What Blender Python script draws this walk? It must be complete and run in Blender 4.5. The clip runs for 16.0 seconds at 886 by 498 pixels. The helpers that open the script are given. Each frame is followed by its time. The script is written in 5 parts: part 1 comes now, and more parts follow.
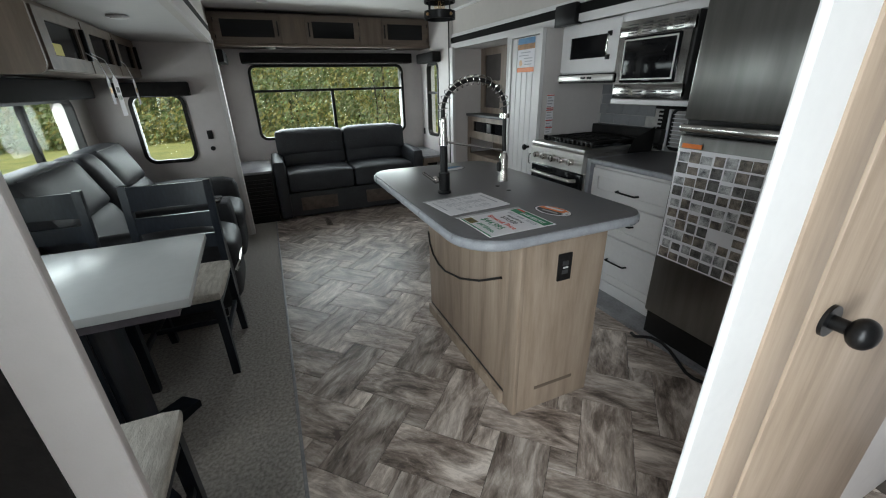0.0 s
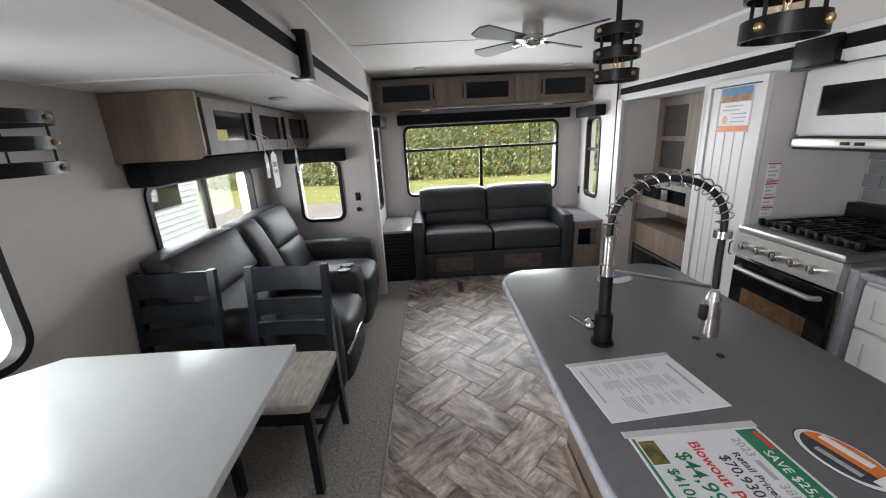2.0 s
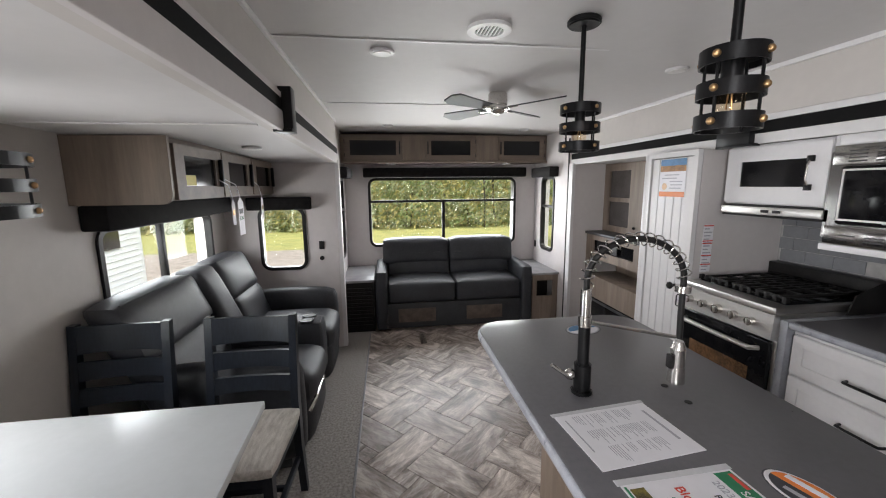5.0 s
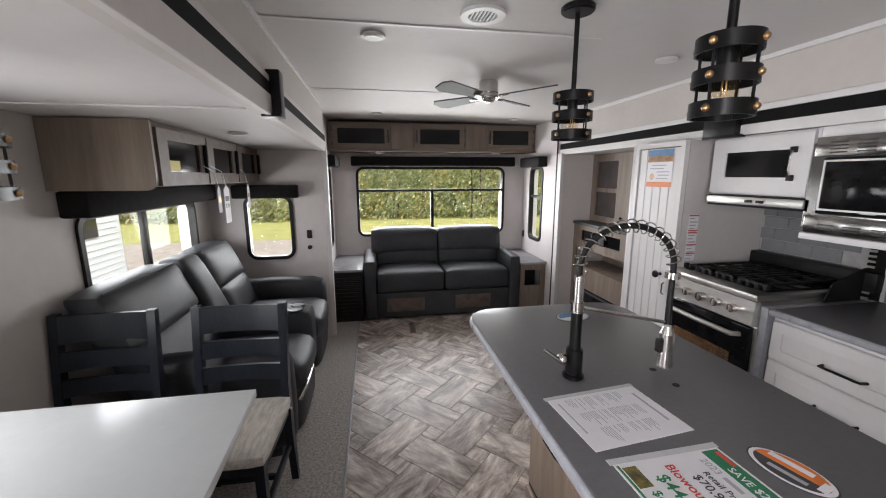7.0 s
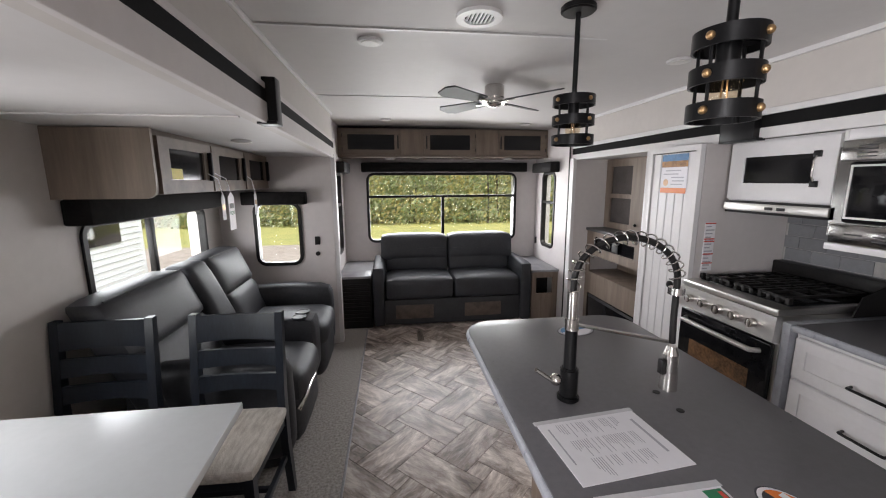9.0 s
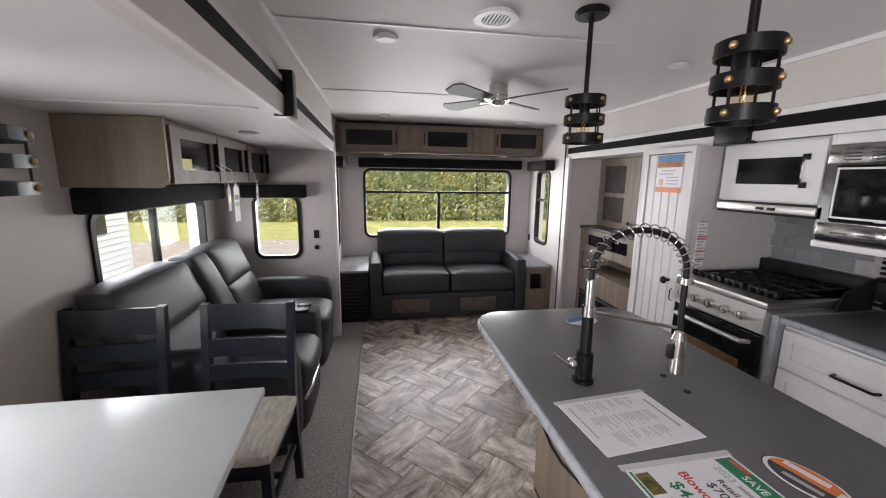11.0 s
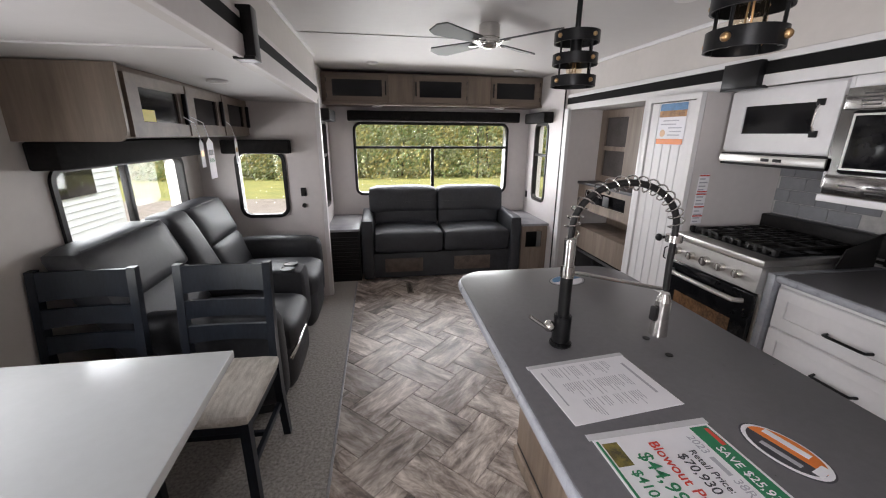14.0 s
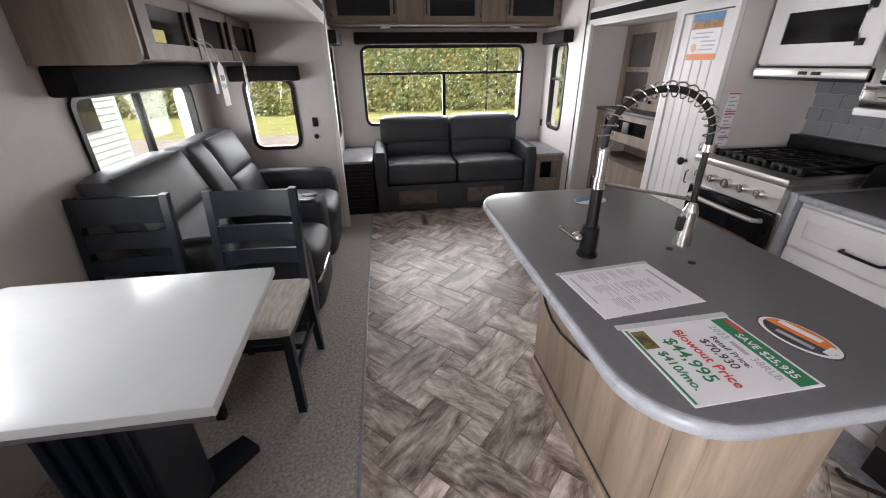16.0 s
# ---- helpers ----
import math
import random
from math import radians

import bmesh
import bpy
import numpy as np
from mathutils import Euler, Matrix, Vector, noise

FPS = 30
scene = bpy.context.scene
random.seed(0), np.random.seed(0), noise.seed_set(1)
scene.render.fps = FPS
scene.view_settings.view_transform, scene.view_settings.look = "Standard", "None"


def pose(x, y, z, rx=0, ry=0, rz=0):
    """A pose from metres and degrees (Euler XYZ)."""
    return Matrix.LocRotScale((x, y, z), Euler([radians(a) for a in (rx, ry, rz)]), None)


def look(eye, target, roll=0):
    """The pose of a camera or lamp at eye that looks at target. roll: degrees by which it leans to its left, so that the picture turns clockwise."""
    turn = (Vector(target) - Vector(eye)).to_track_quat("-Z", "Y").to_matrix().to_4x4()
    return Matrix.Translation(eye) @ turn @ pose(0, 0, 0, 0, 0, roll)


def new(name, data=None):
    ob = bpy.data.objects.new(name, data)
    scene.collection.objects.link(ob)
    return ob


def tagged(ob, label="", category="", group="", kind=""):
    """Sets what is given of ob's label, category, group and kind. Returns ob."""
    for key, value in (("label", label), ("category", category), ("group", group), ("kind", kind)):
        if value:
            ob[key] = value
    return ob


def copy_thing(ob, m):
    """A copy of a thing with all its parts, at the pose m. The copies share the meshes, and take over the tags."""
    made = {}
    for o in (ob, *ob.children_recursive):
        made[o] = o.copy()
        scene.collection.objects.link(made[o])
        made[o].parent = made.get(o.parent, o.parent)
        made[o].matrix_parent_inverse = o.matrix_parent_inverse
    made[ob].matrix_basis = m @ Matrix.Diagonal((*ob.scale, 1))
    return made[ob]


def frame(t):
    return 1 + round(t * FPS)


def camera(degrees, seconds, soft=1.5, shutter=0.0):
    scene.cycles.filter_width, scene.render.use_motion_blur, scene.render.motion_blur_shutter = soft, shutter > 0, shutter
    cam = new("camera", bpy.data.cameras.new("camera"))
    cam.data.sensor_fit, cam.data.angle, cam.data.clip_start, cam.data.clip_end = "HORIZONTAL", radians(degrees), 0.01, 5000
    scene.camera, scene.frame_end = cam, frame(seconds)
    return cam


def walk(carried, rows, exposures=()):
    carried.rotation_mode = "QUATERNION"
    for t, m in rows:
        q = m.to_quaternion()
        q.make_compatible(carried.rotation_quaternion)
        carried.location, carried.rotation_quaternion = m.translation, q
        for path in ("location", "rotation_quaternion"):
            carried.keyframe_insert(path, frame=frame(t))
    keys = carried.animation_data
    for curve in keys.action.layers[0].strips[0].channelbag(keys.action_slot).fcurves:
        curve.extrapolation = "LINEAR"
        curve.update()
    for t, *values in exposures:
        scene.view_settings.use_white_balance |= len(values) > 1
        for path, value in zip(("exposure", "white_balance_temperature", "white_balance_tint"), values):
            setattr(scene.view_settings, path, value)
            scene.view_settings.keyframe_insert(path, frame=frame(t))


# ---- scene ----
cam = camera(97.8, 16.0, 1.1)
PATH = [
    (0, (1.426, 3.695, 1.374), (2.143, 5.39, 0.591), -1.4),
    (0.5, (1.452, 3.847, 1.435), (1.888, 5.62, 0.619), -0.2),
    (1, (1.466, 3.973, 1.468), (1.751, 5.792, 0.688), -0.6),
    (1.5, (1.592, 4.14, 1.497), (1.713, 6.021, 0.828), -2.5),
    (2, (1.629, 4.251, 1.518), (1.664, 6.168, 0.95), -3.0),
    (2.5, (1.574, 4.248, 1.534), (1.649, 6.19, 1.064), -1.4),
    (3, (1.544, 4.208, 1.551), (1.677, 6.167, 1.175), 0.1),
    (3.5, (1.535, 4.19, 1.549), (1.717, 6.156, 1.229), 0.8),
    (4, (1.537, 4.195, 1.541), (1.76, 6.157, 1.226), 0.3),
    (6.5, (1.519, 4.253, 1.532), (1.85, 6.193, 1.172), -0.3),
    (7, (1.513, 4.225, 1.525), (1.858, 6.159, 1.152), -0.1),
    (7.5, (1.531, 4.212, 1.525), (1.883, 6.144, 1.146), -0.2),
    (8, (1.576, 4.239, 1.529), (1.918, 6.174, 1.157), -0.2),
    (8.5, (1.601, 4.264, 1.533), (1.897, 6.21, 1.177), -0.2),
    (9, (1.607, 4.267, 1.534), (1.864, 6.22, 1.186), -0.3),
    (9.2, (1.591, 4.263, 1.542), (1.839, 6.216, 1.189), -0.4),
    (11.5, (1.489, 4.226, 1.519), (1.842, 6.16, 1.153), 1.3),
    (12, (1.493, 4.24, 1.528), (1.865, 6.167, 1.143), 1.8),
    (12.5, (1.5, 4.253, 1.526), (1.881, 6.176, 1.129), 2.0),
    (13, (1.518, 4.247, 1.531), (1.903, 6.168, 1.129), 2.0),
    (13.5, (1.544, 4.248, 1.526), (1.912, 6.164, 1.085), 1.4),
    (14, (1.595, 4.299, 1.501), (1.905, 6.191, 0.931), 0.4),
    (14.5, (1.616, 4.336, 1.481), (1.86, 6.193, 0.781), -0.5),
    (15, (1.604, 4.335, 1.472), (1.811, 6.166, 0.694), -1.3),
    (15.5, (1.562, 4.3, 1.46), (1.791, 6.107, 0.635), -1.1),
    (16, (1.516, 4.252, 1.452), (1.771, 6.036, 0.584), -0.7),
]
walk(cam, [(t, look(eye, target, roll)) for t, eye, target, roll in PATH], [(0, -0.22, 6050, 0), (0.5, 0.35, 6100, 2), (1.0, 0.5, 6150, 2), (2.0, 0.52, 6250, 8), (4.0, 0.5, 6350, 9), (6.5, 0.5, 6450, 12), (13.5, 0.52, 6450, 13), (16, 0.66, 6450, 13)])

# ---- light ----
world = bpy.data.worlds.new("sky")
scene.world = world
world.use_nodes = True
_nt = world.node_tree
_sky = _nt.nodes.new("ShaderNodeTexSky")
_sky.sky_type, _sky.sun_disc = "NISHITA", False
_sky.sun_elevation, _sky.sun_rotation = radians(48), radians(235)
_sky.air_density, _sky.dust_density = 1.0, 4.0
_nt.links.new(_sky.outputs[0], _nt.nodes["Background"].inputs[0])
_nt.nodes["Background"].inputs[1].default_value = 0.15
sun = new("sun", bpy.data.lights.new("sun", "SUN"))
sun.data.energy, sun.data.angle, sun.data.color = 5.0, radians(14), (1.0, 0.95, 0.88)
sun.rotation_euler = (radians(42), 0, radians(55))


def sky_lamp(name, at, target, w, h, watts):
    """Sky light standing in a window opening."""
    la = bpy.data.lights.new(name, "AREA")
    la.shape, la.size, la.size_y, la.energy, la.color = "RECTANGLE", w, h, watts, (0.985, 0.975, 0.99)
    ob = new(name, la)
    ob.matrix_world = look(at, target)
    return ob


sky_lamp("skylight_rear_window", (2.235, 9.16, 1.22), (2.235, 6.4, -0.1), 1.75, 0.8, 44)
sky_lamp("skylight_sofa_window", (-0.06, 6.95, 1.15), (2.2, 6.95, 0.0), 1.2, 0.34, 10)
sky_lamp("skylight_dining_window", (-0.06, 5.02, 1.15), (2.4, 5.02, 0.75), 1.05, 0.7, 14)
sky_lamp("skylight_end_window", (0.6, 8.06, 1.06), (0.6, 5.5, 0.1), 0.36, 0.5, 5)
sky_lamp("skylight_kitchen_window", (4.11, 5.32, 1.06), (2.2, 5.32, 0.3), 0.58, 0.24, 10)
sky_lamp("skylight_entry_door", (0.7, 3.05, 1.1), (2.2, 4.6, 0.2), 0.8, 1.8, 82)

# ---- materials ----


def nodes_of(m):
    m.use_nodes = True
    return m.node_tree, m.node_tree.nodes["Principled BSDF"]


def mat(name, c, rough=0.5, metal=0.0, var=0.12, scale=8.0, bump=0.0, bscale=120.0, c2=None, stretch=(1, 1, 1), spec=0.5, rvar=0.08, random_tint=0.0):
    """A surface with colour variation at two scales, uneven gloss and fine relief."""
    m = bpy.data.materials.new(name)
    nt, b = nodes_of(m)
    n, l = nt.nodes, nt.links
    tc = n.new("ShaderNodeTexCoord")
    mp = n.new("ShaderNodeMapping")
    mp.inputs["Scale"].default_value = stretch
    l.new(tc.outputs["Object"], mp.inputs[0])
    t1 = n.new("ShaderNodeTexNoise")
    t1.inputs["Scale"].default_value, t1.inputs["Detail"].default_value = scale, 5
    l.new(mp.outputs[0], t1.inputs[0])
    t2 = n.new("ShaderNodeTexNoise")
    t2.inputs["Scale"].default_value, t2.inputs["Detail"].default_value = scale * 9, 4
    l.new(mp.outputs[0], t2.inputs[0])
    mx = n.new("ShaderNodeMix")
    mx.data_type = "FLOAT"
    mx.inputs[0].default_value = 0.4
    l.new(t1.outputs[0], mx.inputs[2])
    l.new(t2.outputs[0], mx.inputs[3])
    r = n.new("ShaderNodeValToRGB")
    lo = c2 or tuple(v * (1 - var * 1.6) for v in c)
    hi = c if c2 else tuple(min(1, v * (1 + var)) for v in c)
    r.color_ramp.elements[0].position, r.color_ramp.elements[1].position = 0.36, 0.64
    r.color_ramp.elements[0].color, r.color_ramp.elements[1].color = (*lo, 1), (*hi, 1)
    l.new(mx.outputs[0], r.inputs[0])
    col = r.outputs[0]
    if random_tint:
        oi = n.new("ShaderNodeObjectInfo")
        hs = n.new("ShaderNodeHueSaturation")
        mr = n.new("ShaderNodeMapRange")
        mr.inputs["To Min"].default_value, mr.inputs["To Max"].default_value = 1 - random_tint, 1 + random_tint
        l.new(oi.outputs["Random"], mr.inputs[0])
        l.new(mr.outputs[0], hs.inputs["Value"])
        l.new(col, hs.inputs["Color"])
        col = hs.outputs[0]
    l.new(col, b.inputs["Base Color"])
    rr = n.new("ShaderNodeMapRange")
    rr.inputs["To Min"].default_value, rr.inputs["To Max"].default_value = max(0.02, rough - rvar), min(1, rough + rvar)
    l.new(t1.outputs[0], rr.inputs[0])
    l.new(rr.outputs[0], b.inputs["Roughness"])
    b.inputs["Metallic"].default_value = metal
    b.inputs["Specular IOR Level"].default_value = spec
    if bump:
        t3 = n.new("ShaderNodeTexNoise")
        t3.inputs["Scale"].default_value, t3.inputs["Detail"].default_value = bscale, 3
        l.new(mp.outputs[0], t3.inputs[0])
        bp = n.new("ShaderNodeBump")
        bp.inputs["Strength"].default_value, bp.inputs["Distance"].default_value = bump, 0.004
        l.new(t3.outputs[0], bp.inputs["Height"])
        l.new(bp.outputs[0], b.inputs["Normal"])
    return m


def wood(name, dark, mid, light, along="z", scale=1.0, rough=0.5, tint=0.0, contrast=1.0):
    """Wood-grain print: long streaks and a few darker figures along one axis."""
    m = bpy.data.materials.new(name)
    nt, b = nodes_of(m)
    n, l = nt.nodes, nt.links
    tc = n.new("ShaderNodeTexCoord")
    mp = n.new("ShaderNodeMapping")
    k = {"x": (1.2, 14, 14), "y": (14, 1.2, 14), "z": (14, 14, 1.2)}[along]
    mp.inputs["Scale"].default_value = tuple(v * scale for v in k)
    l.new(tc.outputs["Object"], mp.inputs[0])
    vec = mp.outputs[0]
    oi = None
    if tint:
        oi = n.new("ShaderNodeObjectInfo")
        ad = n.new("ShaderNodeVectorMath")
        ad.operation = "ADD"
        sc = n.new("ShaderNodeVectorMath")
        sc.operation = "SCALE"
        sc.inputs[0].default_value = (37, 53, 29)
        l.new(oi.outputs["Random"], sc.inputs["Scale"])
        l.new(vec, ad.inputs[0])
        l.new(sc.outputs[0], ad.inputs[1])
        vec = ad.outputs[0]
    t1 = n.new("ShaderNodeTexNoise")
    t1.inputs["Scale"].default_value, t1.inputs["Detail"].default_value, t1.inputs["Distortion"].default_value = 1.0, 6, 0.6
    l.new(vec, t1.inputs[0])
    t2 = n.new("ShaderNodeTexNoise")
    t2.inputs["Scale"].default_value, t2.inputs["Detail"].default_value, t2.inputs["Roughness"].default_value = 6.0, 6, 0.7
    l.new(vec, t2.inputs[0])
    mx = n.new("ShaderNodeMix")
    mx.data_type = "FLOAT"
    mx.inputs[0].default_value = 0.38
    l.new(t1.outputs[0], mx.inputs[2])
    l.new(t2.outputs[0], mx.inputs[3])
    r = n.new("ShaderNodeValToRGB")
    e = r.color_ramp.elements
    e[0].position, e[1].position = 0.5 - 0.2 / contrast, 0.5 + 0.2 / contrast
    e[0].color, e[1].color = (*dark, 1), (*light, 1)
    x = e.new(0.5)
    x.color = (*mid, 1)
    l.new(mx.outputs[0], r.inputs[0])
    col = r.outputs[0]
    if tint:
        hs = n.new("ShaderNodeHueSaturation")
        mr = n.new("ShaderNodeMapRange")
        mr.inputs["To Min"].default_value, mr.inputs["To Max"].default_value = 1 - tint, 1 + tint
        l.new(oi.outputs["Random"], mr.inputs[0])
        l.new(mr.outputs[0], hs.inputs["Value"])
        l.new(col, hs.inputs["Color"])
        col = hs.outputs[0]
    l.new(col, b.inputs["Base Color"])
    rr = n.new("ShaderNodeMapRange")
    rr.inputs["To Min"].default_value, rr.inputs["To Max"].default_value = rough - 0.1, rough + 0.12
    l.new(t2.outputs[0], rr.inputs[0])
    l.new(rr.outputs[0], b.inputs["Roughness"])
    bp = n.new("ShaderNodeBump")
    bp.inputs["Strength"].default_value, bp.inputs["Distance"].default_value = 0.12, 0.002
    l.new(t2.outputs[0], bp.inputs["Height"])
    l.new(bp.outputs[0], b.inputs["Normal"])
    return m


def worn_plank(name):
    """Weathered barn-wood print: broad smoky patches, streaks along the plank and pale worn flecks."""
    m = bpy.data.materials.new(name)
    nt, b = nodes_of(m)
    n, l = nt.nodes, nt.links
    tc, oi = n.new("ShaderNodeTexCoord"), n.new("ShaderNodeObjectInfo")
    sc, ad = n.new("ShaderNodeVectorMath"), n.new("ShaderNodeVectorMath")
    sc.operation, ad.operation = "SCALE", "ADD"
    sc.inputs[0].default_value = (37, 53, 29)
    l.new(oi.outputs["Random"], sc.inputs["Scale"])
    l.new(tc.outputs["Object"], ad.inputs[0])
    l.new(sc.outputs[0], ad.inputs[1])

    def noisy(stretch, detail, rough, warp):
        mp, t = n.new("ShaderNodeMapping"), n.new("ShaderNodeTexNoise")
        mp.inputs["Scale"].default_value = stretch
        t.inputs["Scale"].default_value, t.inputs["Detail"].default_value = 1.0, detail
        t.inputs["Roughness"].default_value, t.inputs["Distortion"].default_value = rough, warp
        l.new(ad.outputs[0], mp.inputs[0])
        l.new(mp.outputs[0], t.inputs[0])
        return t.outputs[0]

    def blend(f, p, q):
        x = n.new("ShaderNodeMix")
        x.data_type, x.inputs[0].default_value = "FLOAT", f
        l.new(p, x.inputs[2])
        l.new(q, x.inputs[3])
        return x.outputs[0]
    patch, streak, fleck = noisy((3.5, 9, 9), 6, 0.62, 0.9), noisy((9, 36, 36), 8, 0.74, 0.8), noisy((45, 120, 120), 5, 0.75, 1.2)
    r = n.new("ShaderNodeValToRGB")
    e = r.color_ramp.elements
    e[0].position, e[1].position = 0.385, 0.62
    e[0].color, e[1].color = (0.085, 0.064, 0.052, 1), (0.72, 0.65, 0.59, 1)
    for p, c in ((0.455, (0.23, 0.185, 0.156, 1)), (0.53, (0.43, 0.365, 0.318, 1))):
        e.new(p).color = c
    l.new(blend(0.38, patch, streak), r.inputs[0])
    worn = n.new("ShaderNodeValToRGB")
    worn.color_ramp.elements[0].position, worn.color_ramp.elements[1].position = 0.57, 0.66
    worn.color_ramp.elements[0].color, worn.color_ramp.elements[1].color = (0, 0, 0, 1), (0.7, 0.7, 0.7, 1)
    l.new(blend(0.62, streak, fleck), worn.inputs[0])
    mx = n.new("ShaderNodeMix")
    mx.data_type = "RGBA"
    mx.inputs[7].default_value = (0.7, 0.66, 0.62, 1)
    l.new(worn.outputs[0], mx.inputs[0])
    l.new(r.outputs[0], mx.inputs[6])
    hs, mr = n.new("ShaderNodeHueSaturation"), n.new("ShaderNodeMapRange")
    mr.inputs["To Min"].default_value, mr.inputs["To Max"].default_value = 0.78, 1.2
    l.new(oi.outputs["Random"], mr.inputs[0])
    l.new(mr.outputs[0], hs.inputs["Value"])
    l.new(mx.outputs[2], hs.inputs["Color"])
    l.new(hs.outputs[0], b.inputs["Base Color"])
    rr = n.new("ShaderNodeMapRange")
    rr.inputs["To Min"].default_value, rr.inputs["To Max"].default_value = 0.24, 0.5
    l.new(streak, rr.inputs[0])
    l.new(rr.outputs[0], b.inputs["Roughness"])
    bp = n.new("ShaderNodeBump")
    bp.inputs["Strength"].default_value, bp.inputs["Distance"].default_value = 0.25, 0.002
    l.new(streak, bp.inputs["Height"])
    l.new(bp.outputs[0], b.inputs["Normal"])
    return m


def leafy(name, c):
    """Thin leaves: light falls on them and also shines through."""
    m = mat(name, c, 0.6, var=0.3, scale=2.5)
    nt, b = nodes_of(m)
    tl, ms = nt.nodes.new("ShaderNodeBsdfTranslucent"), nt.nodes.new("ShaderNodeMixShader")
    tl.inputs[0].default_value = (*c, 1)
    ms.inputs[0].default_value = 0.5
    nt.links.new(b.outputs[0], ms.inputs[1])
    nt.links.new(tl.outputs[0], ms.inputs[2])
    nt.links.new(ms.outputs[0], nt.nodes["Material Output"].inputs[0])
    return m


def glass(name, tint=(1, 1, 1), rough=0.0):
    m = bpy.data.materials.new(name)
    nt, b = nodes_of(m)
    n, l = nt.nodes, nt.links
    tr = n.new("ShaderNodeBsdfTransparent")
    tr.inputs[0].default_value = (*tint, 1)
    gl = n.new("ShaderNodeBsdfGlossy")
    gl.inputs["Roughness"].default_value = rough
    ms = n.new("ShaderNodeMixShader")
    ms.inputs[0].default_value = 0.035
    l.new(tr.outputs[0], ms.inputs[1])
    l.new(gl.outputs[0], ms.inputs[2])
    l.new(ms.outputs[0], n["Material Output"].inputs[0])
    return m


WALL = mat("wallboard_pale_pinkish", (0.62, 0.585, 0.575), 0.55, var=0.03, scale=2.5, bump=0.08, bscale=300)
WALLG = mat("wallboard_beige", (0.55, 0.52, 0.49), 0.55, var=0.03, scale=2.5, bump=0.08, bscale=300)
CEIL = mat("ceiling_white", (0.62, 0.605, 0.595), 0.6, var=0.02, scale=2, bump=0.06, bscale=250)
WHITE = mat("white_trim_paint", (0.7, 0.69, 0.69), 0.38, var=0.025, scale=5, bump=0.04, bscale=90)
CABWHITE = mat("white_cabinet_paint", (0.72, 0.71, 0.715), 0.35, var=0.025, scale=5, bump=0.05, bscale=70)
BLACK = mat("black_trim", (0.016, 0.015, 0.015), 0.42, var=0.25, scale=10, bump=0.08, bscale=150, spec=0.22)
BLACKWOOD = mat("black_painted_wood", (0.014, 0.0185, 0.027), 0.33, var=0.25, scale=12, bump=0.1, bscale=60, stretch=(1, 1, 0.2), spec=0.35)
BLACKMETAL = mat("black_metal", (0.012, 0.012, 0.013), 0.35, 0.6, var=0.2, scale=20)
FABRICBLACK = mat("black_valance_fabric", (0.014, 0.013, 0.013), 0.75, var=0.25, scale=25, bump=0.3, bscale=400, spec=0.1)
LEATHER = mat("charcoal_faux_leather", (0.031, 0.033, 0.038), 0.5, var=0.18, scale=6, bump=0.25, bscale=260, spec=0.4)
LEATHERD = mat("charcoal_faux_leather_dark", (0.032, 0.034, 0.038), 0.45, var=0.18, scale=6, bump=0.25, bscale=260, spec=0.4)
SEATFAB = mat("cream_textured_seat_fabric", (0.68, 0.65, 0.6), 0.9, c2=(0.42, 0.39, 0.35), scale=70, bump=0.6, bscale=330, stretch=(1, 0.22, 1))
CARPET = mat("grey_carpet", (0.56, 0.53, 0.49), 0.97, c2=(0.24, 0.222, 0.205), scale=70, bump=1.0, bscale=420, spec=0.1)
COUNTER = mat("grey_solid_counter", (0.135, 0.132, 0.14), 0.3, var=0.06, scale=60, rvar=0.05)
COUNTEREDGE = mat("grey_counter_edge", (0.33, 0.34, 0.37), 0.3, var=0.1, scale=30)
TABLEWHITE = mat("white_laminate", (0.54, 0.565, 0.575), 0.22, var=0.02, scale=4, rvar=0.05)
STEEL = mat("brushed_steel", (0.66, 0.645, 0.62), 0.36, 1.0, var=0.03, scale=4, rvar=0.03, bump=0.02, bscale=200)
POLISHED = mat("polished_steel_trim", (0.4, 0.39, 0.38), 0.16, 1.0, var=0.12, scale=3, rvar=0.05)
CHROME = mat("brushed_nickel", (0.66, 0.64, 0.61), 0.2, 1.0, var=0.05, scale=10)
DARKSTEEL = mat("dark_steel_fridge", (0.25, 0.245, 0.235), 0.3, 1.0, var=0.15, scale=3, stretch=(1, 1, 0.1))
BLACKGLASS = mat("black_glass", (0.008, 0.008, 0.009), 0.1, var=0.1, scale=3, rvar=0.03, spec=0.25)
DARKGREY = mat("dark_grey_plastic", (0.05, 0.05, 0.052), 0.5, var=0.15, scale=20)
PAPER = mat("white_paper", (0.8, 0.79, 0.82), 0.5, var=0.02, scale=6)
PLASTICFILM = mat("clear_sleeve_edge", (0.62, 0.62, 0.64), 0.2, var=0.05, scale=10)
RED = mat("red_print", (0.6, 0.06, 0.04), 0.5, var=0.05)
GREEN = mat("green_print", (0.02, 0.2, 0.09), 0.5, var=0.05)
INK = mat("dark_ink", (0.05, 0.05, 0.06), 0.5, var=0.05)
GREYINK = mat("grey_ink", (0.42, 0.42, 0.46), 0.5, var=0.05)
ORANGE = mat("orange_print", (0.75, 0.2, 0.03), 0.45, var=0.05)
BLUE = mat("blue_print", (0.08, 0.22, 0.42), 0.45, var=0.2, scale=20)
BRASS = mat("aged_brass", (0.5, 0.32, 0.16), 0.35, 0.9, var=0.15, scale=40)
GROUT = mat("pale_grout", (0.42, 0.41, 0.4), 0.9, var=0.1, scale=30)
TILE = mat("grey_glazed_tile", (0.23, 0.235, 0.25), 0.22, var=0.06, scale=10, random_tint=0.05)
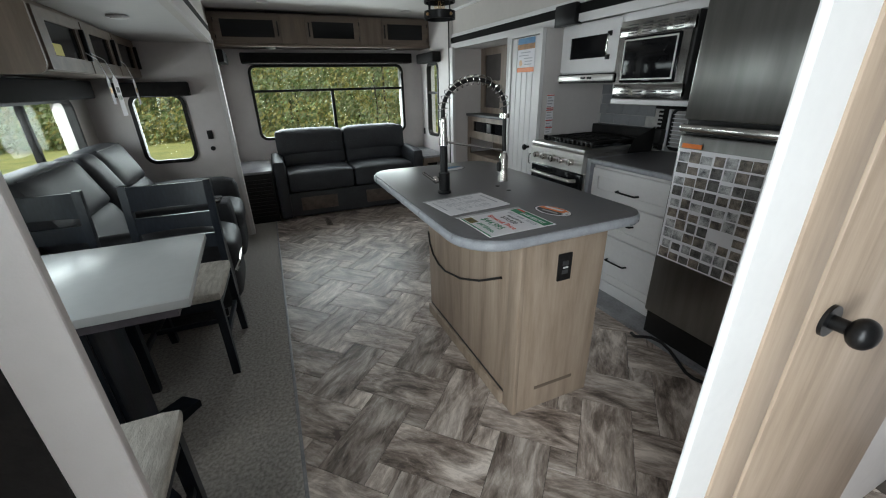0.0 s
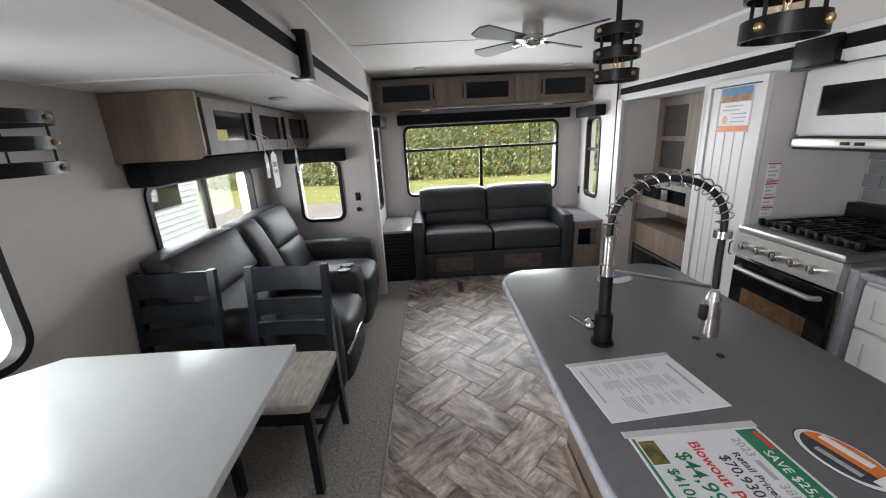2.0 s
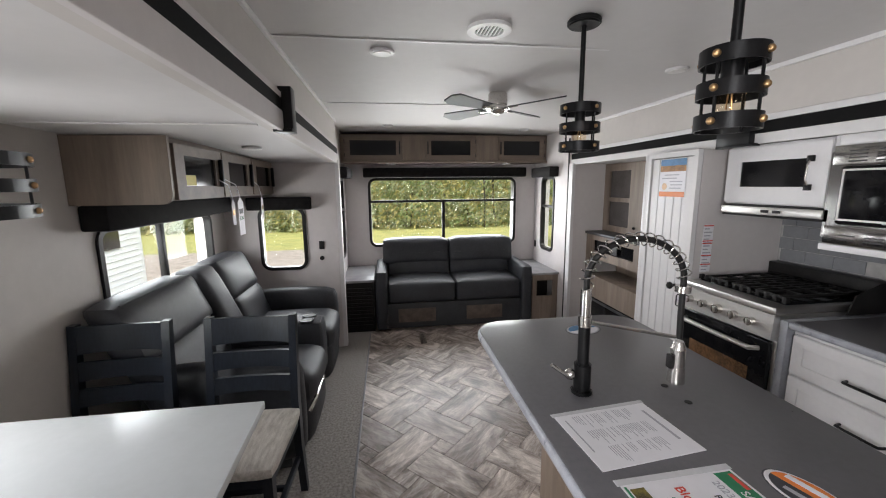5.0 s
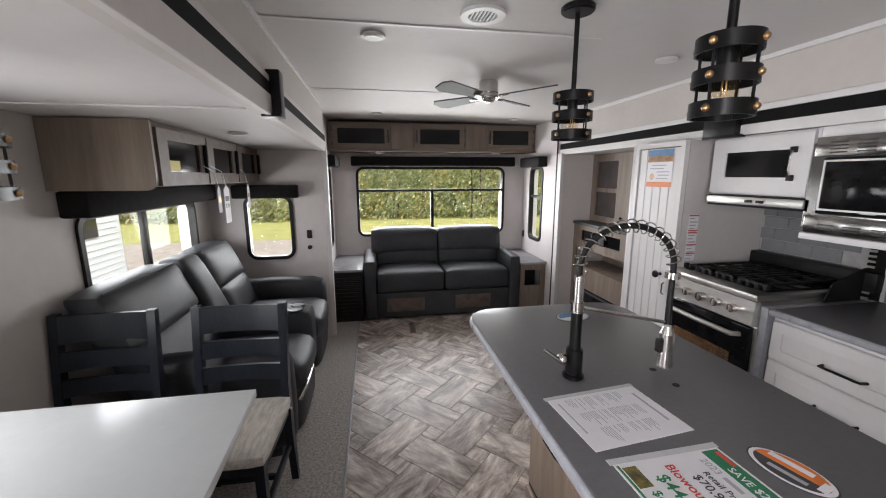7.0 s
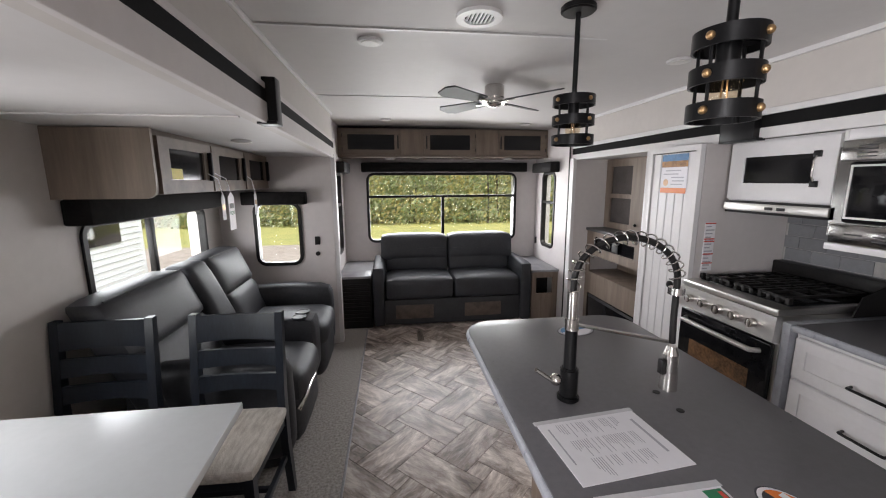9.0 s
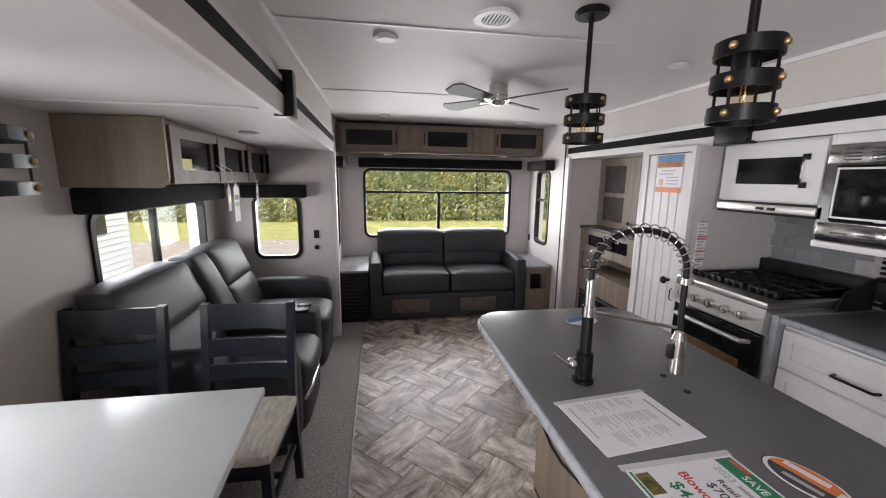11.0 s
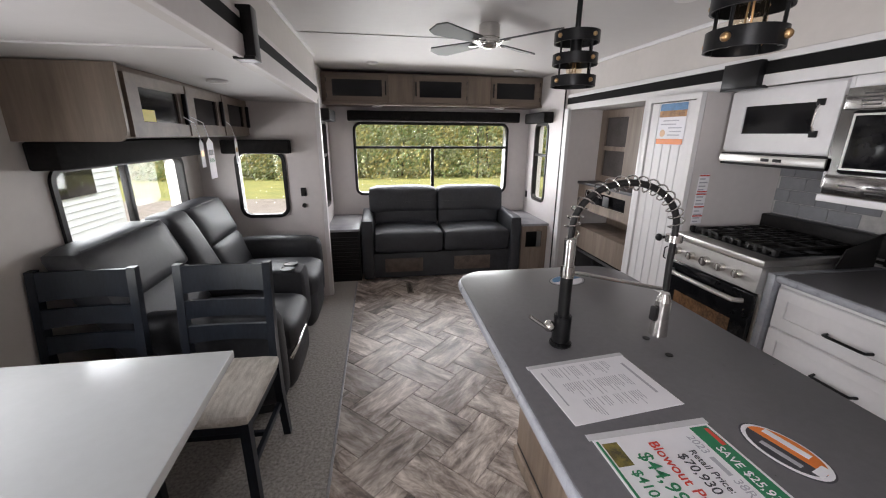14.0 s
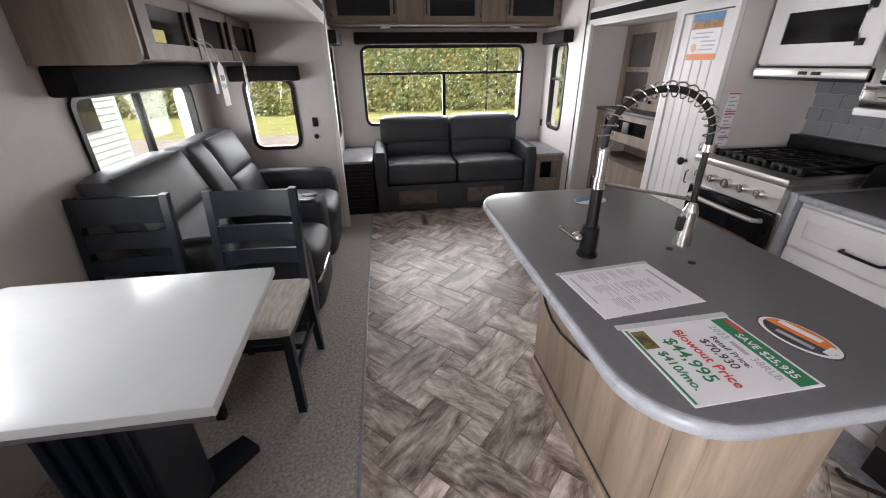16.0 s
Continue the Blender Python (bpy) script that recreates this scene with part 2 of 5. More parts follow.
WOODL = wood("ash_laminate_upright", (0.2, 0.148, 0.107), (0.37, 0.287, 0.217), (0.49, 0.4, 0.32), "z", 0.75)
WOODX = wood("grey_oak_laminate", (0.1, 0.075, 0.056), (0.155, 0.118, 0.09), (0.21, 0.165, 0.13), "x", 0.8)
WOODXZ = wood("grey_oak_laminate_upright", (0.12, 0.09, 0.067), (0.18, 0.138, 0.106), (0.25, 0.195, 0.155), "z", 0.8)
STRIPE = mat("matt_black_strip", (0.01, 0.01, 0.01), 0.75, var=0.2, scale=12, spec=0.08)
WOODT = wood("taupe_oak_laminate", (0.15, 0.115, 0.088), (0.22, 0.172, 0.135), (0.3, 0.24, 0.195), "z", 0.8)
GREYTOP = mat("grey_marbled_laminate", (0.3, 0.3, 0.31), 0.4, c2=(0.17, 0.17, 0.18), scale=9)
PLANK = worn_plank("weathered_plank_vinyl")
PLANKJOINT = mat("plank_joint", (0.09, 0.075, 0.065), 0.8, var=0.2, scale=30)
PANE = glass("window_glass", (0.93, 0.95, 0.94))
DIFFUSER = mat("frosted_lamp_lens", (0.75, 0.74, 0.72), 0.4, var=0.02)
GRASS = mat("lawn", (0.4, 0.37, 0.13), 0.9, c2=(0.25, 0.27, 0.09), scale=1.2, bump=0.8, bscale=30)
GRAVEL = mat("pale_gravel", (0.42, 0.37, 0.33), 0.95, c2=(0.26, 0.22, 0.19), scale=6, bump=0.8, bscale=40)
SIDING = mat("white_siding", (0.75, 0.77, 0.8), 0.4, var=0.02, scale=3)
BARK = mat("bark", (0.09, 0.07, 0.05), 0.9, var=0.3, scale=10, bump=0.6, bscale=30)
LEAVES = [leafy("leaves_green", (0.36, 0.44, 0.22)), leafy("leaves_yellow", (0.66, 0.58, 0.26)), leafy("leaves_pale", (0.6, 0.63, 0.44))]

# ---- building helpers ----
ORIGIN = {}


def box(x0, x1, y0, y1, z0, z1, r=0.0, seg=2, bm=None):
    """A box, its edges rounded by r, added to bm."""
    b = bmesh.new()
    bmesh.ops.create_cube(b, size=1)
    for v in b.verts:
        v.co = Vector(((x0 + x1) / 2 + v.co.x * (x1 - x0), (y0 + y1) / 2 + v.co.y * (y1 - y0), (z0 + z1) / 2 + v.co.z * (z1 - z0)))
    if r:
        bmesh.ops.bevel(b, geom=b.edges[:], offset=min(r, 0.49 * min(x1 - x0, y1 - y0, z1 - z0)), segments=seg, profile=0.5, affect="EDGES")
    return merge(bm, b)


def merge(bm, b):
    if bm is None:
        return b
    me = bpy.data.meshes.new("tmp")
    b.to_mesh(me)
    b.free()
    bm.from_mesh(me)
    bpy.data.meshes.remove(me)
    return bm


def cyl(c, r, h, axis="z", n=24, r2=None, bm=None, bev=0.0):
    """A cylinder or cone from c along an axis."""
    b = bmesh.new()
    bmesh.ops.create_cone(b, cap_ends=True, segments=n, radius1=r, radius2=r if r2 is None else r2, depth=h)
    if bev:
        bmesh.ops.bevel(b, geom=[e for e in b.edges if abs(e.verts[0].co.z - e.verts[1].co.z) < 1e-6], offset=bev, segments=2, affect="EDGES")
    bmesh.ops.translate(b, verts=b.verts, vec=(0, 0, h / 2))
    rot = {"z": Matrix(), "x": Matrix.Rotation(radians(90), 4, "Y"), "y": Matrix.Rotation(radians(-90), 4, "X")}[axis]
    bmesh.ops.transform(b, matrix=Matrix.Translation(c) @ rot, verts=b.verts)
    return merge(bm, b)


def ball(c, r, squash=(1, 1, 1), bm=None, u=16, v=10):
    b = bmesh.new()
    bmesh.ops.create_uvsphere(b, u_segments=u, v_segments=v, radius=r)
    bmesh.ops.transform(b, matrix=Matrix.Translation(c) @ Matrix.Diagonal((*squash, 1)), verts=b.verts)
    return merge(bm, b)


def prism(pts, lo, hi, axis="z", bm=None, r=0.0):
    """A polygon pushed out between lo and hi along an axis; points are given in the other two axes, in order x, y, z."""
    b = bmesh.new()

    def at(p, h):
        return {"z": (p[0], p[1], h), "y": (p[0], h, p[1]), "x": (h, p[0], p[1])}[axis]
    a = [b.verts.new(at(p, lo)) for p in pts]
    c = [b.verts.new(at(p, hi)) for p in pts]
    b.faces.new(a)
    b.faces.new(c[::-1])
    for i in range(len(pts)):
        j = (i + 1) % len(pts)
        b.faces.new((a[i], c[i], c[j], a[j]))
    bmesh.ops.recalc_face_normals(b, faces=b.faces[:])
    if r:
        bmesh.ops.bevel(b, geom=[e for e in b.edges if len({f for f in e.link_faces if len(f.verts) > 4}) == 1], offset=r, segments=3, profile=0.5, affect="EDGES")
    return merge(bm, b)


def tube(path, r, n=10, bm=None, closed=False):
    """A round tube along a list of points."""
    b = bmesh.new()
    pts = [Vector(p) for p in path]
    rings = []
    m = len(pts)
    up = Vector((0.13, 0.31, 0.94))
    for i, p in enumerate(pts):
        a = pts[(i - 1) % m] if closed or i else p
        c = pts[(i + 1) % m] if closed or i < m - 1 else p
        d = (c - a).normalized()
        s = d.cross(up)
        s = s.normalized() if s.length > 1e-4 else d.orthogonal().normalized()
        u = s.cross(d).normalized()
        rings.append([b.verts.new(p + r * (math.cos(t) * s + math.sin(t) * u)) for t in [2 * math.pi * k / n for k in range(n)]])
    for i in range(m if closed else m - 1):
        q, w = rings[i], rings[(i + 1) % m]
        for k in range(n):
            b.faces.new((q[k], q[(k + 1) % n], w[(k + 1) % n], w[k]))
    if not closed:
        b.faces.new(rings[0][::-1])
        b.faces.new(rings[-1])
    return merge(bm, b)


def cushion(x0, x1, y0, y1, z0, z1, r=0.05, puff=(0, 0, 0), cuts=7, bm=None):
    """A padded block: rounded corners and bulging faces."""
    b = bmesh.new()
    bmesh.ops.create_cube(b, size=2)
    bmesh.ops.subdivide_edges(b, edges=b.edges[:], cuts=cuts, use_grid_fill=True)
    h = Vector(((x1 - x0) / 2, (y1 - y0) / 2, (z1 - z0) / 2))
    c = Vector(((x0 + x1) / 2, (y0 + y1) / 2, (z0 + z1) / 2))
    r = min(r, min(h) * 0.98)
    for v in b.verts:
        u = v.co.copy()
        p = Vector((u.x * h.x, u.y * h.y, u.z * h.z))
        q = Vector([max(-(h[i] - r), min(h[i] - r, p[i])) for i in range(3)])
        d = p - q
        if d.length > 1e-7:
            p = q + d.normalized() * r
        for i in range(3):
            if abs(abs(u[i]) - 1) < 1e-4:
                j, k = (i + 1) % 3, (i + 2) % 3
                p[i] += math.copysign(puff[i], u[i]) * max(0, 1 - u[j] ** 2) * max(0, 1 - u[k] ** 2)
        v.co = p + c
    return merge(bm, b)


def frame_bm(axis, at, depth, a0, a1, b0, b1, w, r=0.0, bm=None, n=6):
    """A flat frame round an opening (rounded corners when r), centred on a plane of the axis; w is the face width."""
    def ring(o):
        rr = max(r + o, 0.0005)
        out = []
        for cx, cy, s in ((a1 - r, b1 - r, 0), (a0 + r, b1 - r, 90), (a0 + r, b0 + r, 180), (a1 - r, b0 + r, 270)):
            for k in range(n + 1):
                t = radians(s + 90 * k / n)
                out.append((cx + rr * math.cos(t), cy + rr * math.sin(t)) if r else (cx + o * (1 if s in (0, 270) else -1), cy + o * (1 if s in (0, 90) else -1)))
                if not r:
                    break
        return out
    b = bmesh.new()

    def v3(p, h):
        return {"z": (p[0], p[1], h), "y": (p[0], h, p[1]), "x": (h, p[0], p[1])}[axis]
    inn, out = ring(0), ring(w)
    loops = [[b.verts.new(v3(p, h)) for p in q] for q, h in ((inn, at - depth / 2), (out, at - depth / 2), (out, at + depth / 2), (inn, at + depth / 2))]
    m = len(inn)
    for i in range(4):
        p, q = loops[i], loops[(i + 1) % 4]
        for k in range(m):
            b.faces.new((p[k], p[(k + 1) % m], q[(k + 1) % m], q[k]))
    bmesh.ops.recalc_face_normals(b, faces=b.faces[:])
    return merge(bm, b)


def wall_with_holes(axis, lo, hi, a0, a1, b0, b1, holes, bm=None):
    """A thick wall across an axis, cut through by rectangular openings (a0, a1, b0, b1)."""
    xs = sorted({a0, a1, *[v for h in holes for v in h[:2]]})
    zs = sorted({b0, b1, *[v for h in holes for v in h[2:]]})
    b = bmesh.new()
    grid = {}

    def solid(i, j):
        if not (0 <= i < len(xs) - 1 and 0 <= j < len(zs) - 1):
            return False
        cx, cz = (xs[i] + xs[i + 1]) / 2, (zs[j] + zs[j + 1]) / 2
        return not any(h[0] < cx < h[1] and h[2] < cz < h[3] for h in holes)

    def vert(i, j, s):
        if (i, j, s) not in grid:
            p, h = (xs[i], zs[j]), (lo, hi)[s]
            grid[(i, j, s)] = b.verts.new({"z": (p[0], p[1], h), "y": (p[0], h, p[1]), "x": (h, p[0], p[1])}[axis])
        return grid[(i, j, s)]
    for i in range(len(xs) - 1):
        for j in range(len(zs) - 1):
            if not solid(i, j):
                continue
            for s in (0, 1):
                b.faces.new([vert(i, j, s), vert(i + 1, j, s), vert(i + 1, j + 1, s), vert(i, j + 1, s)])
            for (di, dj), (p, q) in (((-1, 0), ((i, j), (i, j + 1))), ((1, 0), ((i + 1, j), (i + 1, j + 1))), ((0, -1), ((i, j), (i + 1, j))), ((0, 1), ((i, j + 1), (i + 1, j + 1)))):
                if not solid(i + di, j + dj):
                    b.faces.new([vert(*p, 0), vert(*q, 0), vert(*q, 1), vert(*p, 1)])
    bmesh.ops.recalc_face_normals(b, faces=b.faces[:])
    return merge(bm, b)


def mesh_of(name, bm, material, smooth=True, angle=38):
    me = bpy.data.meshes.new(name)
    bm.to_mesh(me)
    bm.free()
    me.materials.append(material)
    if smooth:
        for p in me.polygons:
            p.use_smooth = True
        me.set_sharp_from_angle(angle=radians(angle))
    return me


def thing(name, loc, label, category, group="", kind=""):
    """An empty at the thing's base; parts are built in room coordinates and hung under it."""
    ob = new(name)
    ob.location = loc
    ob.empty_display_size = 0.05
    ORIGIN[ob.name] = Vector(loc)
    return tagged(ob, label, category, group, kind)


def part(name, bm, material, parent, label="", smooth=True):
    ob = new(name, mesh_of(name, bm, material, smooth))
    ob.parent = parent
    if parent.name in ORIGIN:
        ob.matrix_parent_inverse = Matrix.Translation(-ORIGIN[parent.name])
    return tagged(ob, label)


def solid(name, bm, material, label, category, kind="", group="", smooth=True):
    """A top-level thing or piece of the setting that is one mesh."""
    return tagged(new(name, mesh_of(name, bm, material, smooth)), label, category, group, kind)


def text_mesh(body, size, m, align="CENTER", bold=0.0, squeeze=1.0):
    """Lettering as a mesh, lying in its own plane, placed by the pose m."""
    cu = bpy.data.curves.new("lettering", "FONT")
    cu.body, cu.size, cu.align_x, cu.align_y, cu.extrude, cu.offset = body, size, align, "CENTER", 0.0003, min(bold, 0.0002)
    ob = bpy.data.objects.new("lettering", cu)
    scene.collection.objects.link(ob)
    bpy.context.view_layer.update()
    me = bpy.data.meshes.new_from_object(ob)
    bpy.data.objects.remove(ob)
    b = bmesh.new()
    b.from_mesh(me)
    bpy.data.meshes.remove(me)
    bmesh.ops.transform(b, matrix=m @ Matrix.Diagonal((squeeze, 1, 1, 1)), verts=b.verts)
    return b

# ---- setting ----
CZ, SZ, KZ = 2.13, 1.775, 1.735  # main, sofa-slide and kitchen-slide ceilings


def sag(bm):
    """The slide stands a little out of level: lower towards the rear."""
    for v in bm.verts:
        v.co.z -= 0.018 * (v.co.y - 6.4)
    return bm


def st(name, bm, material, label, category):
    return solid(name, bm, material, label, category, "structure", smooth=False)


floor = st("floor", box(1.322, 3.95, 2.0, 9.0, -0.06, -0.004), PLANKJOINT, "weathered wood-look vinyl planks woven round small squares", "floor")
carpet = st("floor_carpet", box(-0.0, 1.32, 2.0, 9.0, -0.06, 0.0), CARPET, "flat grey carpet under the dining table and recliner sofa", "carpet")
st("trim_floor_seam", box(1.313, 1.327, 2.0, 8.2, -0.002, 0.006, 0.002), GREYTOP, "thin transition strip between carpet and vinyl", "trim")
st("floor_slide_edge", box(3.205, 4.0, 4.0, 8.05, -0.003, 0.022), GREYTOP, "raised floor of the kitchen slide", "floor")
b = prism([(1.0, CZ), (2.35, CZ), (3.5, CZ - 0.03), (3.5, CZ + 0.08), (1.0, CZ + 0.08)], 2.0, 9.1, "y")
st("ceiling", b, CEIL, "smooth white panelled ceiling", "ceiling")
b = None
for y in (5.945, 7.2, 4.4):
    b = box(1.1, 3.42, y - 0.009, y + 0.009, CZ - 0.005, CZ - 0.0005, 0.002, bm=b)
st("trim_ceiling_seam", b, WHITE, "flat white batten over a ceiling joint", "trim")
st("ceiling_sofa_slide", sag(box(0.0, 1.038, 4.25, 7.95, SZ, SZ + 0.06)), CEIL, "white slide-out ceiling", "ceiling")
st("trim_slide_seam", sag(box(0.11, 1.036, 5.897, 5.913, SZ - 0.007, SZ - 0.0005)), CEIL, "flat white batten over the slide ceiling joint", "trim")
st("ceiling_kitchen_slide", box(3.45, 4.1, 3.9, 8.1, KZ, KZ + 0.06), CEIL, "white slide-out ceiling", "ceiling")
# rear wall and its window
b = wall_with_holes("y", 9.0, 9.12, 0.9, 3.55, -0.05, 2.2, [(1.34, 3.13, 0.82, 1.605)])
st("wall_rear", b, WALL, "pale wallboard rear wall", "wall")
# main side walls at the rear, each with a narrow window
b = wall_with_holes("x", 0.95, 1.045, 7.93, 9.0, -0.05, 2.2, [(8.42, 8.74, 0.78, 1.6)])
st("wall_left_rear", b, WALL, "pale wallboard side wall", "wall")
b = wall_with_holes("x", 3.41, 3.5, 8.06, 9.0, -0.05, 2.2, [(8.42, 8.74, 0.78, 1.6)])
st("wall_right_rear", b, WALL, "pale wallboard side wall", "wall")
# sofa slide
b = wall_with_holes("x", 0.0, 0.11, 4.2, 7.95, -0.05, 1.84, [(6.35, 7.56, 0.93, 1.32), (4.45, 5.56, 0.82, 1.5)])
st("wall_sofa_slide", b, WALLG, "beige wallboard outer wall of the slide", "wall")
b = wall_with_holes("y", 7.88, 7.95, 0.1, 1.08, -0.05, 1.84, [(0.415, 0.775, 0.805, 1.335)])
st("wall_slide_end", b, WALL, "pale wallboard end wall of the slide", "wall")
st("wall_slide_near", box(0.0, 1.03, 4.2, 4.27, -0.05, 1.84), WALLG, "wallboard end wall of the slide", "wall")
st("trim_slide_post", box(1.07, 1.115, 7.885, 7.955, 0.0, SZ, 0.004), WHITE, "white corner post of the slide opening", "trim")
st("trim_slide_post_near", box(1.128, 1.193, 4.17, 4.186, -0.0, CZ, 0.003), WALL, "pale wall end beside the slide opening", "wall")
st("trim_entry_edge", box(1.031, 1.1275, 4.172, 4.184, 0.0, CZ, 0.002), BLACK, "black entry door edge trim", "trim")
# fascia over the slides
st("wall_fascia_sofa", sag(box(1.04, 1.09, 4.0, 7.95, SZ - 0.004, CZ + 0.02, 0.003)), WALLG, "beige fascia over the sofa slide", "fascia")
b = box(1.086, 1.106, 4.0, 7.95, SZ - 0.008, 1.8515, 0.002)
b = box(1.086, 1.104, 4.0, 7.95, 1.9065, 1.93, 0.002, bm=b)
st("trim_fascia_white", sag(b), WALL, "pale fascia boards over the sofa slide", "trim")
st("trim_stripe_sofa", sag(box(1.088, 1.102, 4.0, 7.95, 1.852, 1.906)), STRIPE, "black accent strip along the fascia", "trim")
st("wall_fascia_kitchen", box(3.44, 3.5, 3.9, 8.06, KZ, CZ, 0.003), WALLG, "beige fascia over the kitchen slide", "fascia")
b = box(3.424, 3.442, 3.9, 8.06, KZ - 0.004, 1.783, 0.003)
b = box(3.424, 3.442, 3.9, 8.06, 1.842, 1.872, 0.003, bm=b)
st("trim_fascia_kitchen", b, WHITE, "white fascia boards", "trim")
st("trim_stripe_kitchen", box(3.428, 3.442, 3.9, 8.06, 1.784, 1.841, 0.002), STRIPE, "black accent strip along the fascia", "trim")
st("trim_crown", box(3.42, 3.44, 3.9, 8.06, CZ - 0.05, CZ - 0.028, 0.003), WHITE, "thin white crown strip", "trim")
st("trim_crown_left", box(1.09, 1.105, 4.0, 7.95, CZ - 0.02, CZ - 0.001, 0.003), WHITE, "thin white crown strip", "trim")
# kitchen slide
b = wall_with_holes("x", 3.985, 4.085, 3.9, 8.1, -0.05, 1.8, [(5.02, 5.62, 0.93, 1.18)])
st("wall_kitchen_slide", b, WALL, "pale wallboard outer wall of the slide", "wall")
st("wall_kitchen_end", box(3.44, 4.0, 8.0, 8.06, -0.05, KZ), WALL, "pale wallboard end wall of the slide", "wall")
st("wall_kitchen_near", box(3.2, 4.0, 4.012, 4.05, -0.05, KZ), WALL, "wallboard end of the slide", "wall")
st("trim_kitchen_post", box(3.405, 3.44, 7.98, 8.06, 0.0, KZ + 0.01, 0.004), WHITE, "white corner post of the slide opening", "trim")
# one black strip for the rubber seal and the shadow it leaves
st("trim_kitchen_seal_shadow", box(3.4, 3.412, 8.061, 8.075, 0.0, 2.0), BLACK, "black rubber seal and its painted shadow line beside the slide", "trim")
# hall behind the start of the walk
b = wall_with_holes("x", 0.97, 1.03, 2.0, 4.2, -0.05, 2.2, [(2.75, 3.45, 0.1, 1.95)])
st("wall_hall_left", b, WALL, "pale wallboard beside the entry door", "wall")
st("wall_hall_back", box(0.9, 3.6, 1.9, 2.0, -0.05, 2.2), WALL, "pale wallboard", "wall")
st("wall_hall_right", box(3.45, 3.55, 2.0, 4.01, -0.05, 2.2), WALL, "pale wallboard", "wall")
st("wall_partition", box(2.062, 3.44, 3.953, 4.01, -0.0, 2.12), WALL, "partition beside the fridge", "wall")
st("trim_jamb", box(1.936, 2.034, 3.941, 3.952, 0.0, 2.1, 0.004), WHITE, "white door jamb", "trim")
door = thing("door_1", (2.45, 3.94, 0), "closed ash-look wooden closet door with a black knob", "door", kind="structure")
part("stile", box(2.0345, 2.128, 3.938, 3.952, 0.0, 2.1, 0.003), WOODL, door, "wooden door casing")
part("door_seal", box(2.1285, 2.139, 3.946, 3.9525, 0.0, 2.1), BLACK, door, "dark rubber door gap")
part("leaf", box(2.1395, 2.78, 3.937, 3.952, 0.02, 2.08, 0.003), WOODL, door)
b = cyl((2.2, 3.905, 1.01), 0.012, 0.032, "y")
b = ball((2.2, 3.893, 1.01), 0.026, (1, 0.75, 1), bm=b)
b = cyl((2.2, 3.931, 1.01), 0.028, 0.006, "y", bm=b)
part("door_knob", b, BLACKMETAL, door, "round black knob")
entry = thing("entry_door_frame", (1.03, 3.1, 0), "black frame of the open entry door", "door frame", kind="structure")
part("frame", frame_bm("x", 1.02, 0.07, 2.75, 3.45, 0.1, 1.95, 0.05, 0.06), BLACK, entry)


def window(name, axis, at, a0, a1, b0, b1, label, mull=(), bars=(), r=0.05, w=0.03, depth=0.05):
    """A framed window with rounded corners; mull: uprights (a, lo, hi), bars: cross bars (b, lo, hi)."""
    c = {"y": ((a0 + a1) / 2, at, b0), "x": (at, (a0 + a1) / 2, b0)}[axis]
    o = thing(name, c, label, "window", kind="structure")
    part("window_frame", frame_bm(axis, at, depth, a0, a1, b0, b1, w, r), BLACK, o)
    for a, lo, hi in mull:
        p = (a - 0.018, a + 0.018)
        part("mullion", box(p[0], p[1], at - 0.018, at + 0.018, lo, hi, 0.002) if axis == "y" else box(at - 0.018, at + 0.018, p[0], p[1], lo, hi, 0.002), BLACK, o)
    for z, lo, hi in bars:
        part("crossbar", box(lo, hi, at - 0.018, at + 0.018, z - 0.014, z + 0.014, 0.002) if axis == "y" else box(at - 0.018, at + 0.018, lo, hi, z - 0.014, z + 0.014, 0.002), BLACK, o)
    g = part("pane", box(a0 - 0.01, a1 + 0.01, at - 0.002, at + 0.002, b0 - 0.01, b1 + 0.01) if axis == "y" else box(at - 0.002, at + 0.002, a0 - 0.01, a1 + 0.01, b0 - 0.01, b1 + 0.01), PANE, o, smooth=False)
    g.visible_shadow = False
    return o


window("window_1", "y", 9.005, 1.345, 3.125, 0.825, 1.6, "wide black-framed rear window above the sofa", [(2.228, 0.825, 1.348)], [(1.348, 1.345, 3.125)], 0.06)
window("window_2", "x", 1.03, 8.425, 8.735, 0.785, 1.595, "narrow black-framed side window", (), [(1.28, 8.425, 8.735)])
window("window_3", "x", 3.425, 8.425, 8.735, 0.785, 1.595, "narrow black-framed side window", (), [(1.28, 8.425, 8.735)])
window("window_4", "x", 0.1, 6.355, 7.555, 0.935, 1.315, "black-framed sliding window above the recliner sofa", [(6.9, 0.935, 1.315)])
window("window_5", "y", 7.89, 0.42, 0.77, 0.81, 1.33, "small black-framed window with rounded corners", (), (), 0.06)
window("window_6", "x", 0.1, 4.455, 5.555, 0.825, 1.495, "black-framed dinette window beside the table", (), (), 0.08)
window("window_7", "x", 3.995, 5.025, 5.615, 0.935, 1.175, "small black-framed kitchen window", (), (), 0.03, 0.02)

# ---- floor planks woven round small squares, turned by 45 degrees ----
PITCH, SQ = 0.3147, 0.105
turn = Matrix.Translation((1.8145, 5.396, 0)) @ Matrix.Rotation(radians(-45), 4, "Z")
GAP = 0.0011
pw, pl = (PITCH - SQ) / 2 - GAP, (PITCH + SQ) / 2 - GAP
plank_mesh = mesh_of("plank", box(-pl, pl, -pw, pw, -0.004, 0.0, 0.001, 1), PLANK, False)
square_mesh = mesh_of("tile", box(-SQ / 2 + GAP, SQ / 2 - GAP, -SQ / 2 + GAP, SQ / 2 - GAP, -0.004, 0.0, 0.001, 1), PLANK, False)


